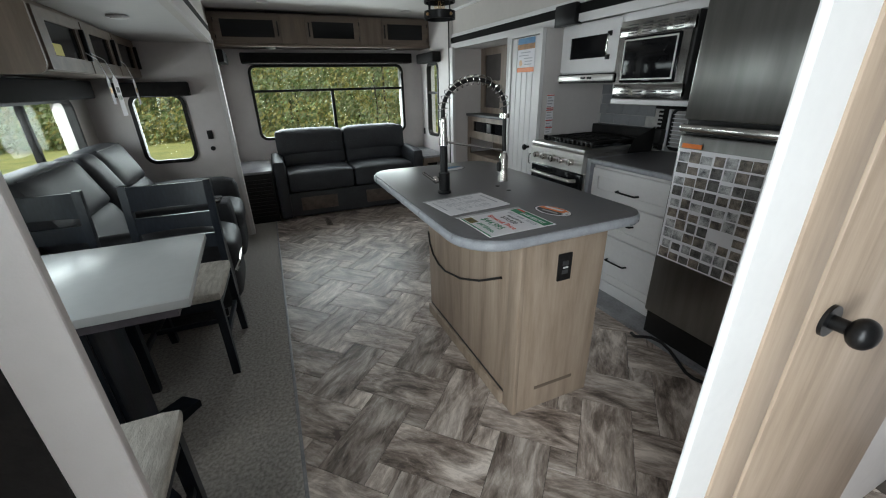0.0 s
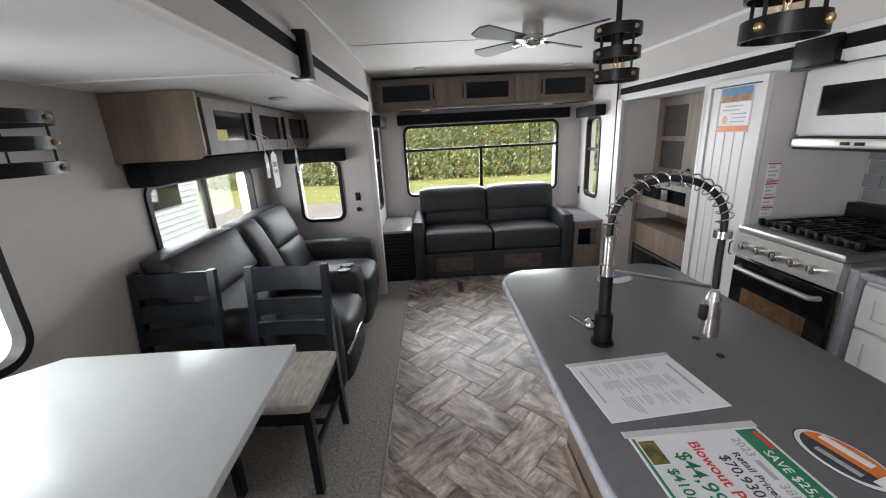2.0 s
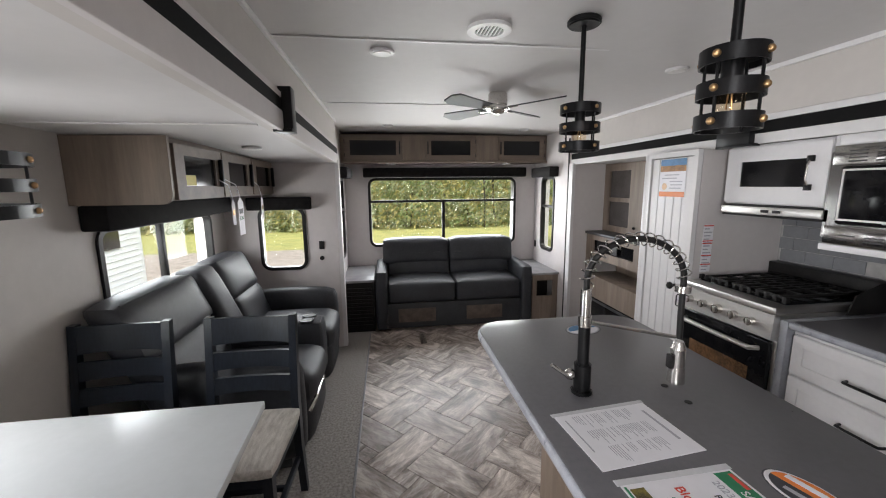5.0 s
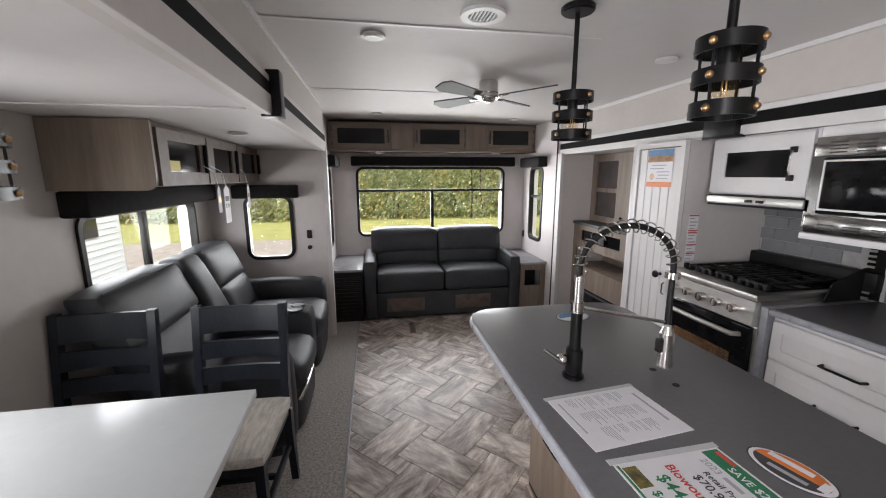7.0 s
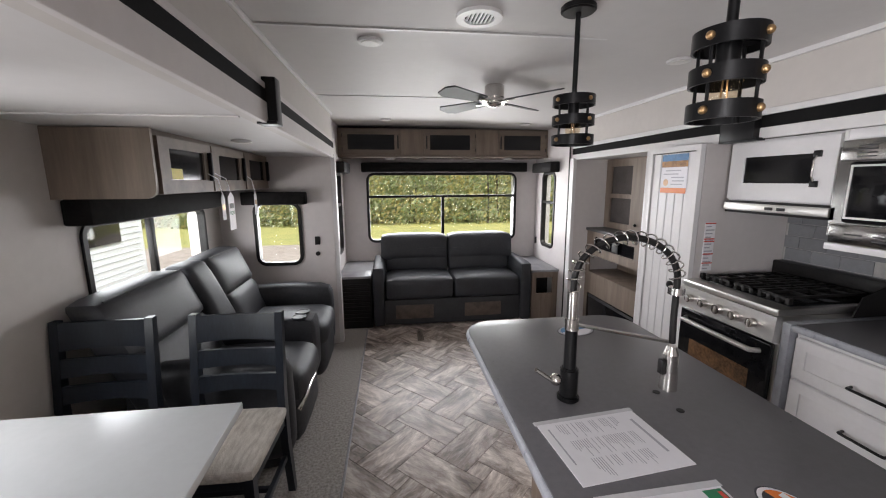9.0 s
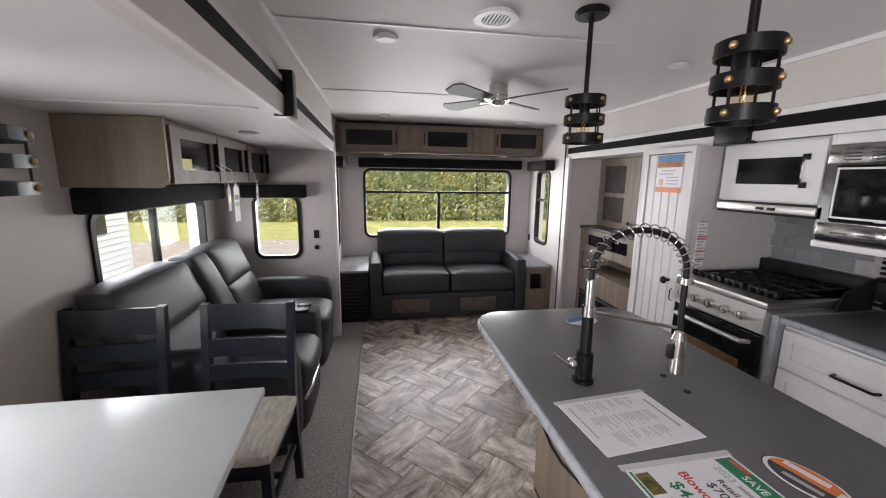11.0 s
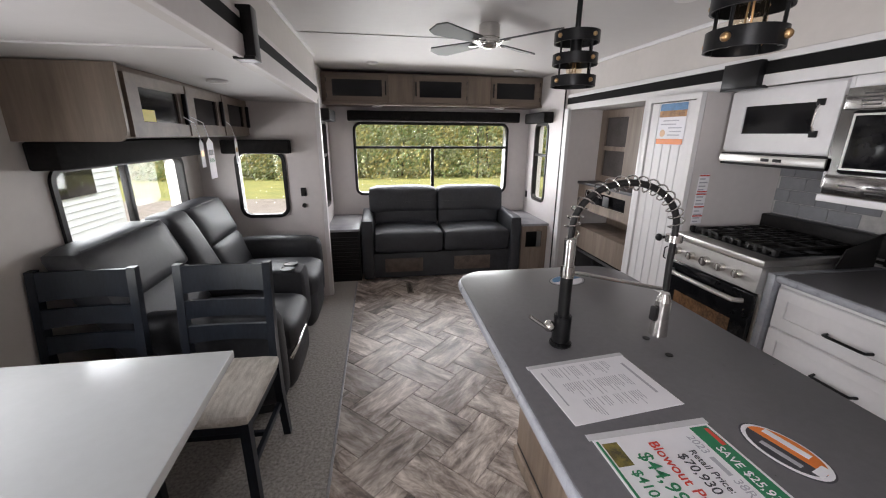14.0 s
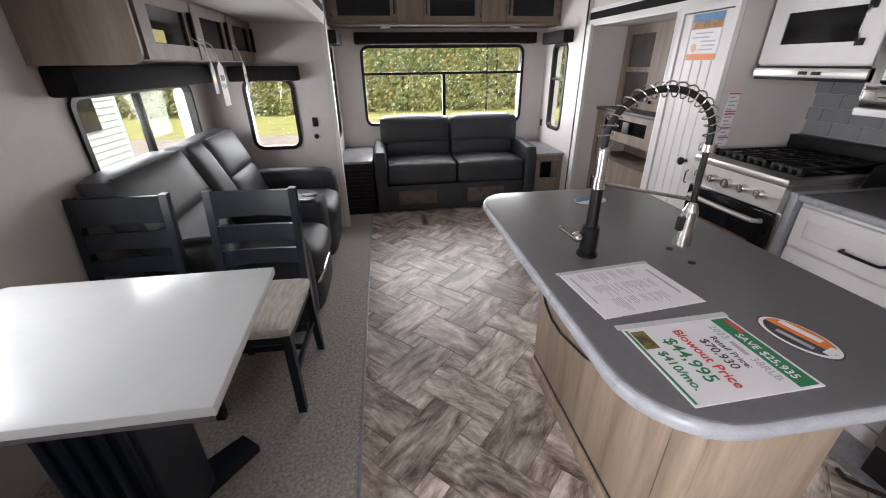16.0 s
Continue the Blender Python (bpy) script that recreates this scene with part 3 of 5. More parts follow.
def lay(name, mesh, m):
    """One piece of the floor, cut off at the carpet strip and the slide's edge."""
    xs = [(m @ v.co).x for v in mesh.vertices]
    if max(xs) < 1.335 or min(xs) > 3.195:
        return
    if min(xs) < 1.327 or max(xs) > 3.203:
        q = bmesh.new()
        q.from_mesh(mesh)
        inv = m.inverted()
        for co, no in (((1.327, 0, 0), (-1, 0, 0)), ((3.203, 0, 0), (1, 0, 0))):
            bmesh.ops.bisect_plane(q, geom=q.verts[:] + q.edges[:] + q.faces[:], plane_co=inv @ Vector(co), plane_no=inv.to_3x3() @ Vector(no), clear_outer=True)
        mesh = mesh_of(name, q, PLANK, False)
    ob = new(name, mesh)
    ob.parent, ob.matrix_basis = floor, m


for i in range(-16, 17):
    for j in range(-16, 17):
        m = turn @ Matrix.Translation((PITCH * i, PITCH * j, 0)) @ Matrix.Rotation(radians(90 * ((i * 3 + j) % 2)), 4, "Z")
        if 3.6 < m.translation.y < 8.9:
            lay("tile", square_mesh, m)
        m = turn @ Matrix.Translation((PITCH * (i + 0.5), PITCH * (j + 0.5), 0)) @ Matrix.Rotation(radians(0 if (i + j) % 2 else 90), 4, "Z")
        if 3.5 < m.translation.y < 8.9:
            lay("plank", plank_mesh, m)

# ---- dining ----


def dining_table():
    o = thing("dining_table", (0.62, 5.19, 0), "white laminate dining table on a black ribbed pedestal", "table")
    z = 0.817
    part("tabletop", prism([(0.28, 5.515), (1.099, 5.515), (1.124, 4.895), (0.2, 4.895), (0.13, 4.965), (0.13, 5.36)], z - 0.028, z, "z", r=0.003), TABLEWHITE, o, "white laminate top")
    part("apron", prism([(0.3, 5.47), (1.06, 5.47), (1.085, 4.915), (0.2, 4.915)], z - 0.06, z - 0.029, "z"), mat("purplish_grey_board", (0.1, 0.09, 0.11), 0.6), o, "dark grey underside")
    b = box(0.55, 0.8, 5.08, 5.3, 0.06, z - 0.06, 0.01)
    part("pedestal", b, BLACKWOOD, o, "black ribbed pedestal")
    for i in range(5):
        part("rib", box(0.56 + 0.05 * i, 0.585 + 0.05 * i, 5.068, 5.079, 0.1, z - 0.08, 0.003), BLACKWOOD, o)
    for sx, sy in ((1, 1), (1, -1), (-1, 1), (-1, -1)):
        f = prism([(0.0, 0.0), (0.36, 0.0), (0.36, 0.035), (0.05, 0.085), (0.0, 0.085)], -0.05, 0.05, "y")
        f.transform(Matrix.Translation((0.645, 5.19, 0)) @ Matrix.Rotation(math.atan2(0.27 * sy, 0.21 * sx), 4, "Z"))
        part("foot", f, BLACKWOOD, o, "tapered black foot")
    return o


dining_table()


def dining_chair():
    """Seat faces -y, origin on the floor under the seat's middle."""
    o = thing("dining_chair", (0, 0, 0), "black wooden ladder-back dining chair with a cream padded seat", "chair", "chairs round the dining table")
    w, d, sz = 0.2, 0.21, 0.5
    part("seat", cushion(-w - 0.015, w + 0.015, -d - 0.03, d - 0.02, sz - 0.055, sz, 0.025, (0, 0, 0.008)), SEATFAB, o, "cream flecked upholstered seat")
    part("seat_frame", box(-w + 0.005, w - 0.005, -d + 0.005, d - 0.02, sz - 0.105, sz - 0.055, 0.004), BLACKWOOD, o)
    for s in (-1, 1):
        b = prism([(-d - 0.0, 0.0), (-d + 0.034, 0.0), (-d + 0.04, sz - 0.06), (-d - 0.0, sz - 0.06)], s * (w - 0.02) - 0.018, s * (w - 0.02) + 0.018, "x")
        part("leg", b, BLACKWOOD, o)
        prof = [(d + 0.05, 0.0), (d + 0.018, 0.0), (d - 0.03, 0.3), (d - 0.03, 0.55), (d + 0.02, 0.94), (d + 0.055, 0.94), (d + 0.015, 0.55), (d + 0.015, 0.3)]
        part("leg", prism(prof[::-1], s * (w - 0.012) - 0.017, s * (w - 0.012) + 0.017, "x"), BLACKWOOD, o, "rear leg and back post")
        part("stretcher", box(s * (w - 0.02) - 0.01, s * (w - 0.02) + 0.01, -d + 0.02, d, 0.2, 0.23, 0.003), BLACKWOOD, o)
    for z0, z1 in ((0.81, 0.935), (0.69, 0.775), (0.575, 0.655)):
        b = bmesh.new()
        rows = []
        for i in range(13):
            x = -w + 0.02 + (2 * w - 0.04) * i / 12
            bow = 0.022 * (1 - (2 * i / 12 - 1) ** 2)
            lift = 0.018 * (1 - (2 * i / 12 - 1) ** 2)
            yc = d - 0.02 + ((z0 + z1) / 2 - 0.55) * 0.125 + bow
            tilt = (z1 - z0) * 0.06
            rows.append([b.verts.new((x, yc - 0.008 - tilt, z0 + lift * 0.3)), b.verts.new((x, yc + 0.01 - tilt, z0 + lift * 0.3)), b.verts.new((x, yc + 0.01 + tilt, z1 - lift * 0.3)), b.verts.new((x, yc - 0.008 + tilt, z1 - lift * 0.3))])
        for i in range(12):
            for k in range(4):
                b.faces.new((rows[i][k], rows[i + 1][k], rows[i + 1][(k + 1) % 4], rows[i][(k + 1) % 4]))
        b.faces.new(rows[0][::-1])
        b.faces.new(rows[-1])
        bmesh.ops.recalc_face_normals(b, faces=b.faces[:])
        part("slat", b, BLACKWOOD, o)
    part("stretcher", box(-w + 0.02, w - 0.02, -0.01, 0.01, 0.205, 0.228, 0.003), BLACKWOOD, o)
    return o


ch = dining_chair()
copy_thing(ch, pose(0.335, 5.83, 0, 0, 0, 1))
copy_thing(ch, pose(0.825, 4.6, 0, 0, 0, 180))
copy_thing(ch, pose(0.36, 4.59, 0, 0, 0, 181))
ch.matrix_basis = pose(0.875, 5.835, 0, 0, 0, -2)

# ---- recliner sofa ----


def lean(bm):
    """Recline a back: its foot comes forward."""
    for v in bm.verts:
        v.co.x += (1.0 - v.co.z) * 0.42
    return bm


def recliner_sofa():
    o = thing("recliner_sofa", (0.6, 6.95, 0), "charcoal faux-leather reclining loveseat with a cup-holder console", "sofa")
    part("base", cushion(0.18, 1.0, 6.17, 7.74, 0.03, 0.36, 0.04), LEATHERD, o)
    for y0, y1, lab in ((6.14, 6.3, "near"), (7.6, 7.78, "far")):
        part("armrest", cushion(0.3, 1.06, y0, y1, 0.1, 0.64, 0.06, (0.01, 0.0, 0.02)), LEATHER, o)
    for y0, y1 in ((6.3, 6.82), (7.06, 7.6)):
        part("seat_cushion", cushion(0.42, 1.09, y0, y1, 0.3, 0.5, 0.07, (0.02, 0, 0.025)), LEATHER, o)
        part("footrest", cushion(0.95, 1.075, y0, y1, 0.08, 0.36, 0.05, (0.015, 0, 0)), LEATHER, o)
        ya, yb = (6.1, 6.84) if y0 < 6.5 else (7.14, 7.73)
        b = cushion(0.13, 0.3, ya, yb, 0.715, 1.005, 0.045, (0.018, 0, 0.006))
        b = cushion(0.13, 0.3, ya + 0.02, yb - 0.02, 0.43, 0.73, 0.045, (0.022, 0, 0), bm=b)
        part("back_cushion", lean(b), LEATHER, o, "reclined two-part back cushion")
        part("piping", lean(tube([(0.285, ya + 0.05, 0.995), (0.285, yb - 0.04, 0.995)], 0.005, 8)), LEATHERD, o, "dark piping")
    b = cushion(0.14, 0.31, 6.86, 7.12, 0.43, 1.0, 0.04, (0.018, 0, 0.006))
    part("back_cushion", lean(b), LEATHER, o, "reclined middle back cushion")
    con = part("console", cushion(0.42, 1.06, 6.83, 7.05, 0.2, 0.62, 0.035, (0.01, 0, 0.008)), LEATHER, o, "padded centre console")
    for y in (6.875, 6.98):
        part("cup_holder", frame_bm("z", 0.629, 0.012, 0.92, 1.005, y - 0.0425, y + 0.0425, 0.006, 0.042), LEATHERD, con, "dark cup-holder rim")
        part("cup_well", cyl((0.9625, y, 0.62), 0.042, 0.012), BLACK, con, "black cup well")
    part("side_trim", tube([(1.07, 6.29, 0.3), (1.098, 6.34, 0.345), (1.1, 6.5, 0.36), (1.096, 6.62, 0.34)], 0.012, 8), CHROME, o, "bright curved side trim")
    return o


recliner_sofa()

# ---- rear sofa ----


def rear_sofa():
    o = thing("rear_sofa", (2.24, 8.55, 0), "charcoal faux-leather two-seat sofa bed under the rear window", "sofa")
    part("base", cushion(1.5, 2.98, 8.21, 8.93, 0.02, 0.3, 0.02), LEATHERD, o)
    for x0, x1 in ((1.385, 1.515), (2.965, 3.095)):
        part("armrest", cushion(x0, x1, 8.17, 8.95, 0.02, 0.66, 0.035, (0.004, 0, 0.01)), LEATHER, o)
    for x0, x1 in ((1.52, 2.237), (2.243, 2.96)):
        part("seat_cushion", cushion(x0, x1, 8.17, 8.75, 0.3, 0.53, 0.045, (0, 0.01, 0.018)), LEATHER, o)
        xa, xb = (x0 - 0.05, x1) if x0 < 2 else (x0, x1 + 0.05)

        def tilt(b):
            for v in b.verts:
                v.co.y += (v.co.z - 0.5) * 0.16
            return b
        b = cushion(xa, xb, 8.585, 8.82, 0.63, 0.925, 0.055, (0, 0.02, 0.012))
        part("back_cushion", tilt(b), LEATHER, o, "upper back cushion")
        part("back_cushion", tilt(cushion(x0, x1, 8.595, 8.82, 0.5, 0.745, 0.045, (0, 0.02, 0))), LEATHER, o)
        part("seam", tilt(tube([(x0 + 0.05, 8.578, 0.775), ((x0 + x1) / 2, 8.568, 0.77), (x1 - 0.05, 8.578, 0.775)], 0.0045, 6)), LEATHERD, o, "stitched seam")
    for x0, x1 in ((1.62, 2.02), (2.36, 2.76)):
        part("fold_out_label", box(x0, x1, 8.2, 8.208, 0.09, 0.24, 0.002), mat("dark_print_panel", (0.1, 0.075, 0.06), 0.5, var=0.3, scale=15), o, "dark printed label panel")
    return o


rear_sofa()


def end_table(x0, x1, open_front):
    o = thing("end_table", ((x0 + x1) / 2, 8.6, 0), "grey-topped end table with an open wooden cubby" if open_front else "grey-topped end cabinet with a black louvred front", "end table")
    part("top", box(x0 - 0.01, x1 + 0.005, 8.2, 8.995, 0.545, 0.57, 0.003), GREYTOP, o)
    m = WOODXZ if open_front else BLACK
    part("body", wall_with_holes("y", 8.22, 8.24, x0, x1, 0.0, 0.544, [(x0 + 0.05, x1 - 0.06, 0.3, 0.48)]) if open_front else box(x0, x1, 8.235, 8.99, 0.0, 0.544), m, o)
    if open_front:
        part("side", box(x0, x0 + 0.015, 8.24, 8.99, 0.0, 0.544), m, o)
        part("cubby", box(x0 + 0.02, x1, 8.5, 8.52, 0.0, 0.54), BLACK, o, "dark cubby interior")
    else:
        for i in range(11):
            part("louvre", box(x0 + 0.02, x1 - 0.02, 8.222, 8.236, 0.06 + 0.04 * i, 0.08 + 0.04 * i, 0.003), BLACK, o)
    return o


end_table(1.055, 1.37, False)
end_table(3.11, 3.405, True)

# ---- island ----
IZ = 0.945


def rounded(x0, x1, y0, y1, r, n=7):
    """Corners of a rectangle, each with its own radius: near right, far right, far left, near left."""
    out = []
    for cx, cy, q, s in ((x1, y0, r[0], 270), (x1, y1, r[1], 0), (x0, y1, r[2], 90), (x0, y0, r[3], 180)):
        dx, dy = {270: (-q, q), 0: (-q, -q), 90: (q, -q), 180: (q, q)}[s]
        for k in range(n + 1):
            t = radians(s + 90 * k / n)
            out.append((cx + dx + q * math.cos(t), cy + dy + q * math.sin(t)))
    return out


def kitchen_island():
    o = thing("kitchen_island", (2.41, 5.28, 0), "ash-look kitchen island with a black cord drooping along its side", "kitchen island")
    part("end_panel", box(2.222, 2.615, 4.782, 4.798, 0.0, IZ - 0.042, 0.003), WOODL, o)
    part("body", box(2.207, 2.61, 4.799, 5.76, 0.0, IZ - 0.042, 0.003), WOODL, o)
    part("end_post", box(2.2, 2.2215, 4.778, 4.86, 0.0, IZ - 0.042, 0.003), WOODL, o)
    part("toe_board", box(2.186, 2.206, 4.861, 5.75, 0.0, 0.062, 0.005), WOODL, o)
    # no groove is cut: a dark strip carries its shade above the toe board
    part("toe_groove_shade", box(2.2045, 2.2065, 4.861, 5.75, 0.0625, 0.072), DARKGREY, o, "dark strip painted for the shade in the groove over the toe board")
    part("panel_joint", box(2.2055, 2.2065, 4.8615, 4.8645, 0.075, 0.62), DARKGREY, o, "thin dark panel joint")
    # flat strip; its dark colour is the shade inside the slot
    part("end_slot_shade", box(2.31, 2.52, 4.7805, 4.7815, 0.105, 0.122), WOODX, o, "dark strip painted for the shade in a slot near the floor")
    out = part("outlet", box(2.372, 2.437, 4.772, 4.7815, 0.64, 0.757, 0.003), BLACK, o, "black power outlet")
    for z in (0.68, 0.717):
        part("socket", box(2.39, 2.419, 4.7695, 4.7725, z - 0.01, z + 0.01, 0.002), DARKGREY, out)
    part("indicator", box(2.393, 2.416, 4.7685, 4.7715, 0.695, 0.702), WHITE, out, "white button")
    # black cord drooping along the island's side face
    arc = [Vector((2.2, 4.915, 0.632)), Vector((2.2, 5.1, 0.53)), Vector((2.2, 5.3, 0.448)), Vector((2.2, 5.5, 0.402)), Vector((2.2, 5.6, 0.405)), Vector((2.2, 5.68, 0.438)), Vector((2.2, 5.725, 0.49)), Vector((2.2, 5.745, 0.56))]
    part("drooping_cord", tube(arc, 0.0055, 8), BLACK, o, "thin black drooping cord")
    return o


kitchen_island()
top = thing("island_countertop", (2.23, 5.18, IZ - 0.04), "dark grey solid countertop with a rounded pale edge", "countertop")
part("slab", prism(rounded(1.894, 2.6, 4.598, 5.8, (0.09, 0.12, 0.12, 0.16)), IZ - 0.004, IZ, "z", r=0.003), COUNTER, top, "dark grey matt top")
part("edge", prism(rounded(1.886, 2.604, 4.59, 5.804, (0.093, 0.123, 0.123, 0.163)), IZ - 0.037, IZ - 0.0035, "z", r=0.012), COUNTEREDGE, top, "pale grey rounded edge")


def faucet():
    o = thing("kitchen_faucet", (2.054, 5.18, IZ), "black and nickel spring-neck kitchen faucet on the island", "faucet")
    bx_, by, hx, hy = 2.07, 5.185, 2.335, 5.15
    b = cyl((bx_, by, IZ), 0.03, 0.012, bev=0.003)
    b = cyl((bx_, by, IZ + 0.012), 0.024, 0.08, bev=0.004, bm=b)
    b = cyl((bx_, by, IZ + 0.09), 0.016, 0.11, bm=b)
    part("body", b, BLACKMETAL, o, "black faucet body")
    b = cyl((bx_, by, IZ + 0.2), 0.018, 0.03)
    b = cyl((bx_, by, IZ + 0.23), 0.0145, 0.075, bm=b)
    part("collar", b, CHROME, o, "nickel collar")
    h = tube([(bx_ - 0.015, by, IZ + 0.06), (bx_ - 0.055, by - 0.01, IZ + 0.065), (bx_ - 0.1, by - 0.015, IZ + 0.1)], 0.006, 8)
    h = ball((bx_ - 0.04, by - 0.006, IZ + 0.063), 0.016, bm=h)
    part("lever", h, CHROME, o, "slim nickel lever")
    z0 = IZ + 0.3
    arc = [(bx_, by, z0 + 0.03 * k) for k in range(2)]
    for k in range(1, 22):
        t = math.pi * k / 22
        arc.append((bx_ + (hx - bx_) * (1 - math.cos(t)) / 2, by + (hy - by) * (1 - math.cos(t)) / 2, z0 + 0.03 + 0.115 * math.sin(t)))
    arc += [(hx, hy, z0 + 0.02), (hx, hy, z0 - 0.07), (hx + 0.003, hy, z0 - 0.14)]
    part("hose", tube(arc, 0.0085, 10), BLACK, o, "black hose")
    coil = []
    turns = 17
    A = [Vector(p) for p in arc[:-2]]
    for k in range(turns * 12):
        f = k / (turns * 12) * (len(A) - 1)
        i = int(f)
        p = A[i].lerp(A[i + 1], f - i)
        d = (A[i + 1] - A[i]).normalized()
        s = Vector((0.11, -0.99, 0.02)).cross(d).normalized()
        u = Vector((0.11, -0.99, 0.02))
        t = 2 * math.pi * k / 12
        coil.append(p + 0.018 * (math.cos(t) * s + math.sin(t) * u))
    part("spring", tube(coil, 0.0019, 6), CHROME, o, "open nickel spring")
    part("holder_arm", tube([(bx_, by, IZ + 0.215), (hx - 0.01, hy, IZ + 0.165)], 0.005, 8), CHROME, o, "nickel holder arm")
    part("hose_ring", cyl((hx, hy, z0 - 0.005), 0.02, 0.018), CHROME, o)
    b = cyl((hx + 0.003, hy, IZ + 0.03), 0.023, 0.05, r2=0.02)
    b = cyl((hx + 0.003, hy, IZ + 0.08), 0.02, 0.05, bm=b)
    b = cyl((hx + 0.003, hy, IZ + 0.13), 0.02, 0.022, r2=0.012, bm=b)
    sp = part("spray_head", b, CHROME, o, "nickel spray head")
    part("spray_button", box(hx - 0.028, hx - 0.016, hy - 0.012, hy + 0.008, IZ + 0.075, IZ + 0.115, 0.003), BLACK, sp)
    return o


faucet()
for p in ((2.33, 5.18), (2.332, 5.09)):
    solid("hole_cover", cyl((p[0], p[1], IZ), 0.01, 0.002, bev=0.0008), BLACK, "small black hole cover set in the countertop", "hole cover", group="hole covers")


def sheet_bm(o, r, u, a0, a1, b0, b1, z0, z1):
    b = bmesh.new()
    lo = [b.verts.new(o + r * p + u * q + Vector((0, 0, z0))) for p, q in ((a0, b0), (a1, b0), (a1, b1), (a0, b1))]
    hi = [b.verts.new(o + r * p + u * q + Vector((0, 0, z1))) for p, q in ((a0, b0), (a1, b0), (a1, b1), (a0, b1))]
    b.faces.new(lo[::-1])
    b.faces.new(hi)
    for i in range(4):
        b.faces.new((lo[i], lo[(i + 1) % 4], hi[(i + 1) % 4], hi[i]))
    return b


def price_sign():
    o = thing("price_sign", (2.08, 4.73, IZ), "printed price sign in a clear plastic sleeve", "sign")
    q, r, u = Vector((1.973, 4.843, IZ)), Vector((0.03, -1, 0)).normalized(), Vector((1, 0.03, 0)).normalized()
    a = math.atan2(r.y, r.x)
    part("sheet", sheet_bm(q, r, u, 0, 0.205, 0, 0.252, 0.0005, 0.002), PAPER, o, smooth=False)
    part("sleeve_strip", sheet_bm(q, r, u, -0.016, -0.0005, -0.006, 0.258, 0.0005, 0.0018), PLASTICFILM, o, "clear punched sleeve strip", smooth=False)
    part("banner", sheet_bm(q, r, u, 0.005, 0.2, 0.207, 0.246, 0.002, 0.0024), GREEN, o, "green banner", smooth=False)
    part("rule", sheet_bm(q, r, u, 0.005, 0.2, 0.004, 0.009, 0.002, 0.0024), GREEN, o, smooth=False)
    part("logo", sheet_bm(q, r, u, 0.012, 0.055, 0.234, 0.243, 0.0024, 0.0028), RED, o, "red logo block", smooth=False)
    part("dealer_logo", sheet_bm(q, r, u, 0.012, 0.065, 0.012, 0.042, 0.002, 0.0026), mat("dealer_mark", (0.25, 0.2, 0.04), 0.5, c2=(0.02, 0.02, 0.02), scale=60), o, "dark dealer mark", smooth=False)

    def word(name, s, px, py, size, m, bold=0.0, sq=1.0, z=0.0026):
        pz = Matrix.Translation(q + r * px + u * py + Vector((0, 0, z))) @ Matrix.Rotation(a, 4, "Z")
        part(name, text_mesh(s, size, pz, "CENTER", bold, sq), m, o, smooth=False)
    word("lettering", "SAVE $25,935", 0.12, 0.222, 0.023, PAPER, 0, 0.95, 0.003)
    word("lettering", "2023", 0.045, 0.19, 0.022, GREYINK)
    part("lettering", sheet_bm(q, r, u, 0.075, 0.115, 0.185, 0.194, 0.0022, 0.0026), GREYINK, o, smooth=False)
    word("lettering", "38RLB", 0.152, 0.19, 0.022, GREYINK)
    word("lettering", "Retail Price:", 0.1, 0.165, 0.019, INK)
    word("lettering", "$70,930", 0.1, 0.14, 0.026, INK)
    word("lettering", "Blowout Price", 0.103, 0.108, 0.028, RED, 0.0008)
    word("lettering", "$44,995", 0.103, 0.073, 0.037, GREEN, 0.001)
    word("lettering", "$410/mo.", 0.125, 0.035, 0.026, GREEN, 0.0007)
    return o


price_sign()


def spec_sheet():
    o = thing("spec_sheet", (2.08, 4.99, IZ), "printed specification sheet in a clear plastic sleeve", "paper")
    q, r, u = Vector((1.941, 5.079, IZ)), Vector((0.1, -1, 0)).normalized(), Vector((1, 0.1, 0)).normalized()
    part("sheet", sheet_bm(q, r, u, 0, 0.196, 0, 0.266, 0.0005, 0.002), PAPER, o, smooth=False)
    part("sleeve_strip", sheet_bm(q, r, u, -0.014, -0.0005, -0.004, 0.27, 0.0005, 0.0018), PLASTICFILM, o, "clear punched sleeve strip", smooth=False)
    random.seed(4)
    for c0, c1, top_ in ((0.01, 0.065, 0.2), (0.07, 0.125, 0.21), (0.13, 0.186, 0.2)):
        y = top_
        while y > 0.04:
            if random.random() < 0.82:
                part("text_line", sheet_bm(q, r, u, c0, c0 + (c1 - c0) * random.uniform(0.45, 1), y, y + 0.0018, 0.002, 0.0022), GREYINK, o, smooth=False)
            y -= 0.0058
    part("text_line", sheet_bm(q, r, u, 0.03, 0.15, 0.236, 0.243, 0.002, 0.0022), GREYINK, o, smooth=False)
    part("text_line", sheet_bm(q, r, u, 0.02, 0.14, 0.018, 0.022, 0.002, 0.0022), GREYINK, o, smooth=False)
    return o


spec_sheet()


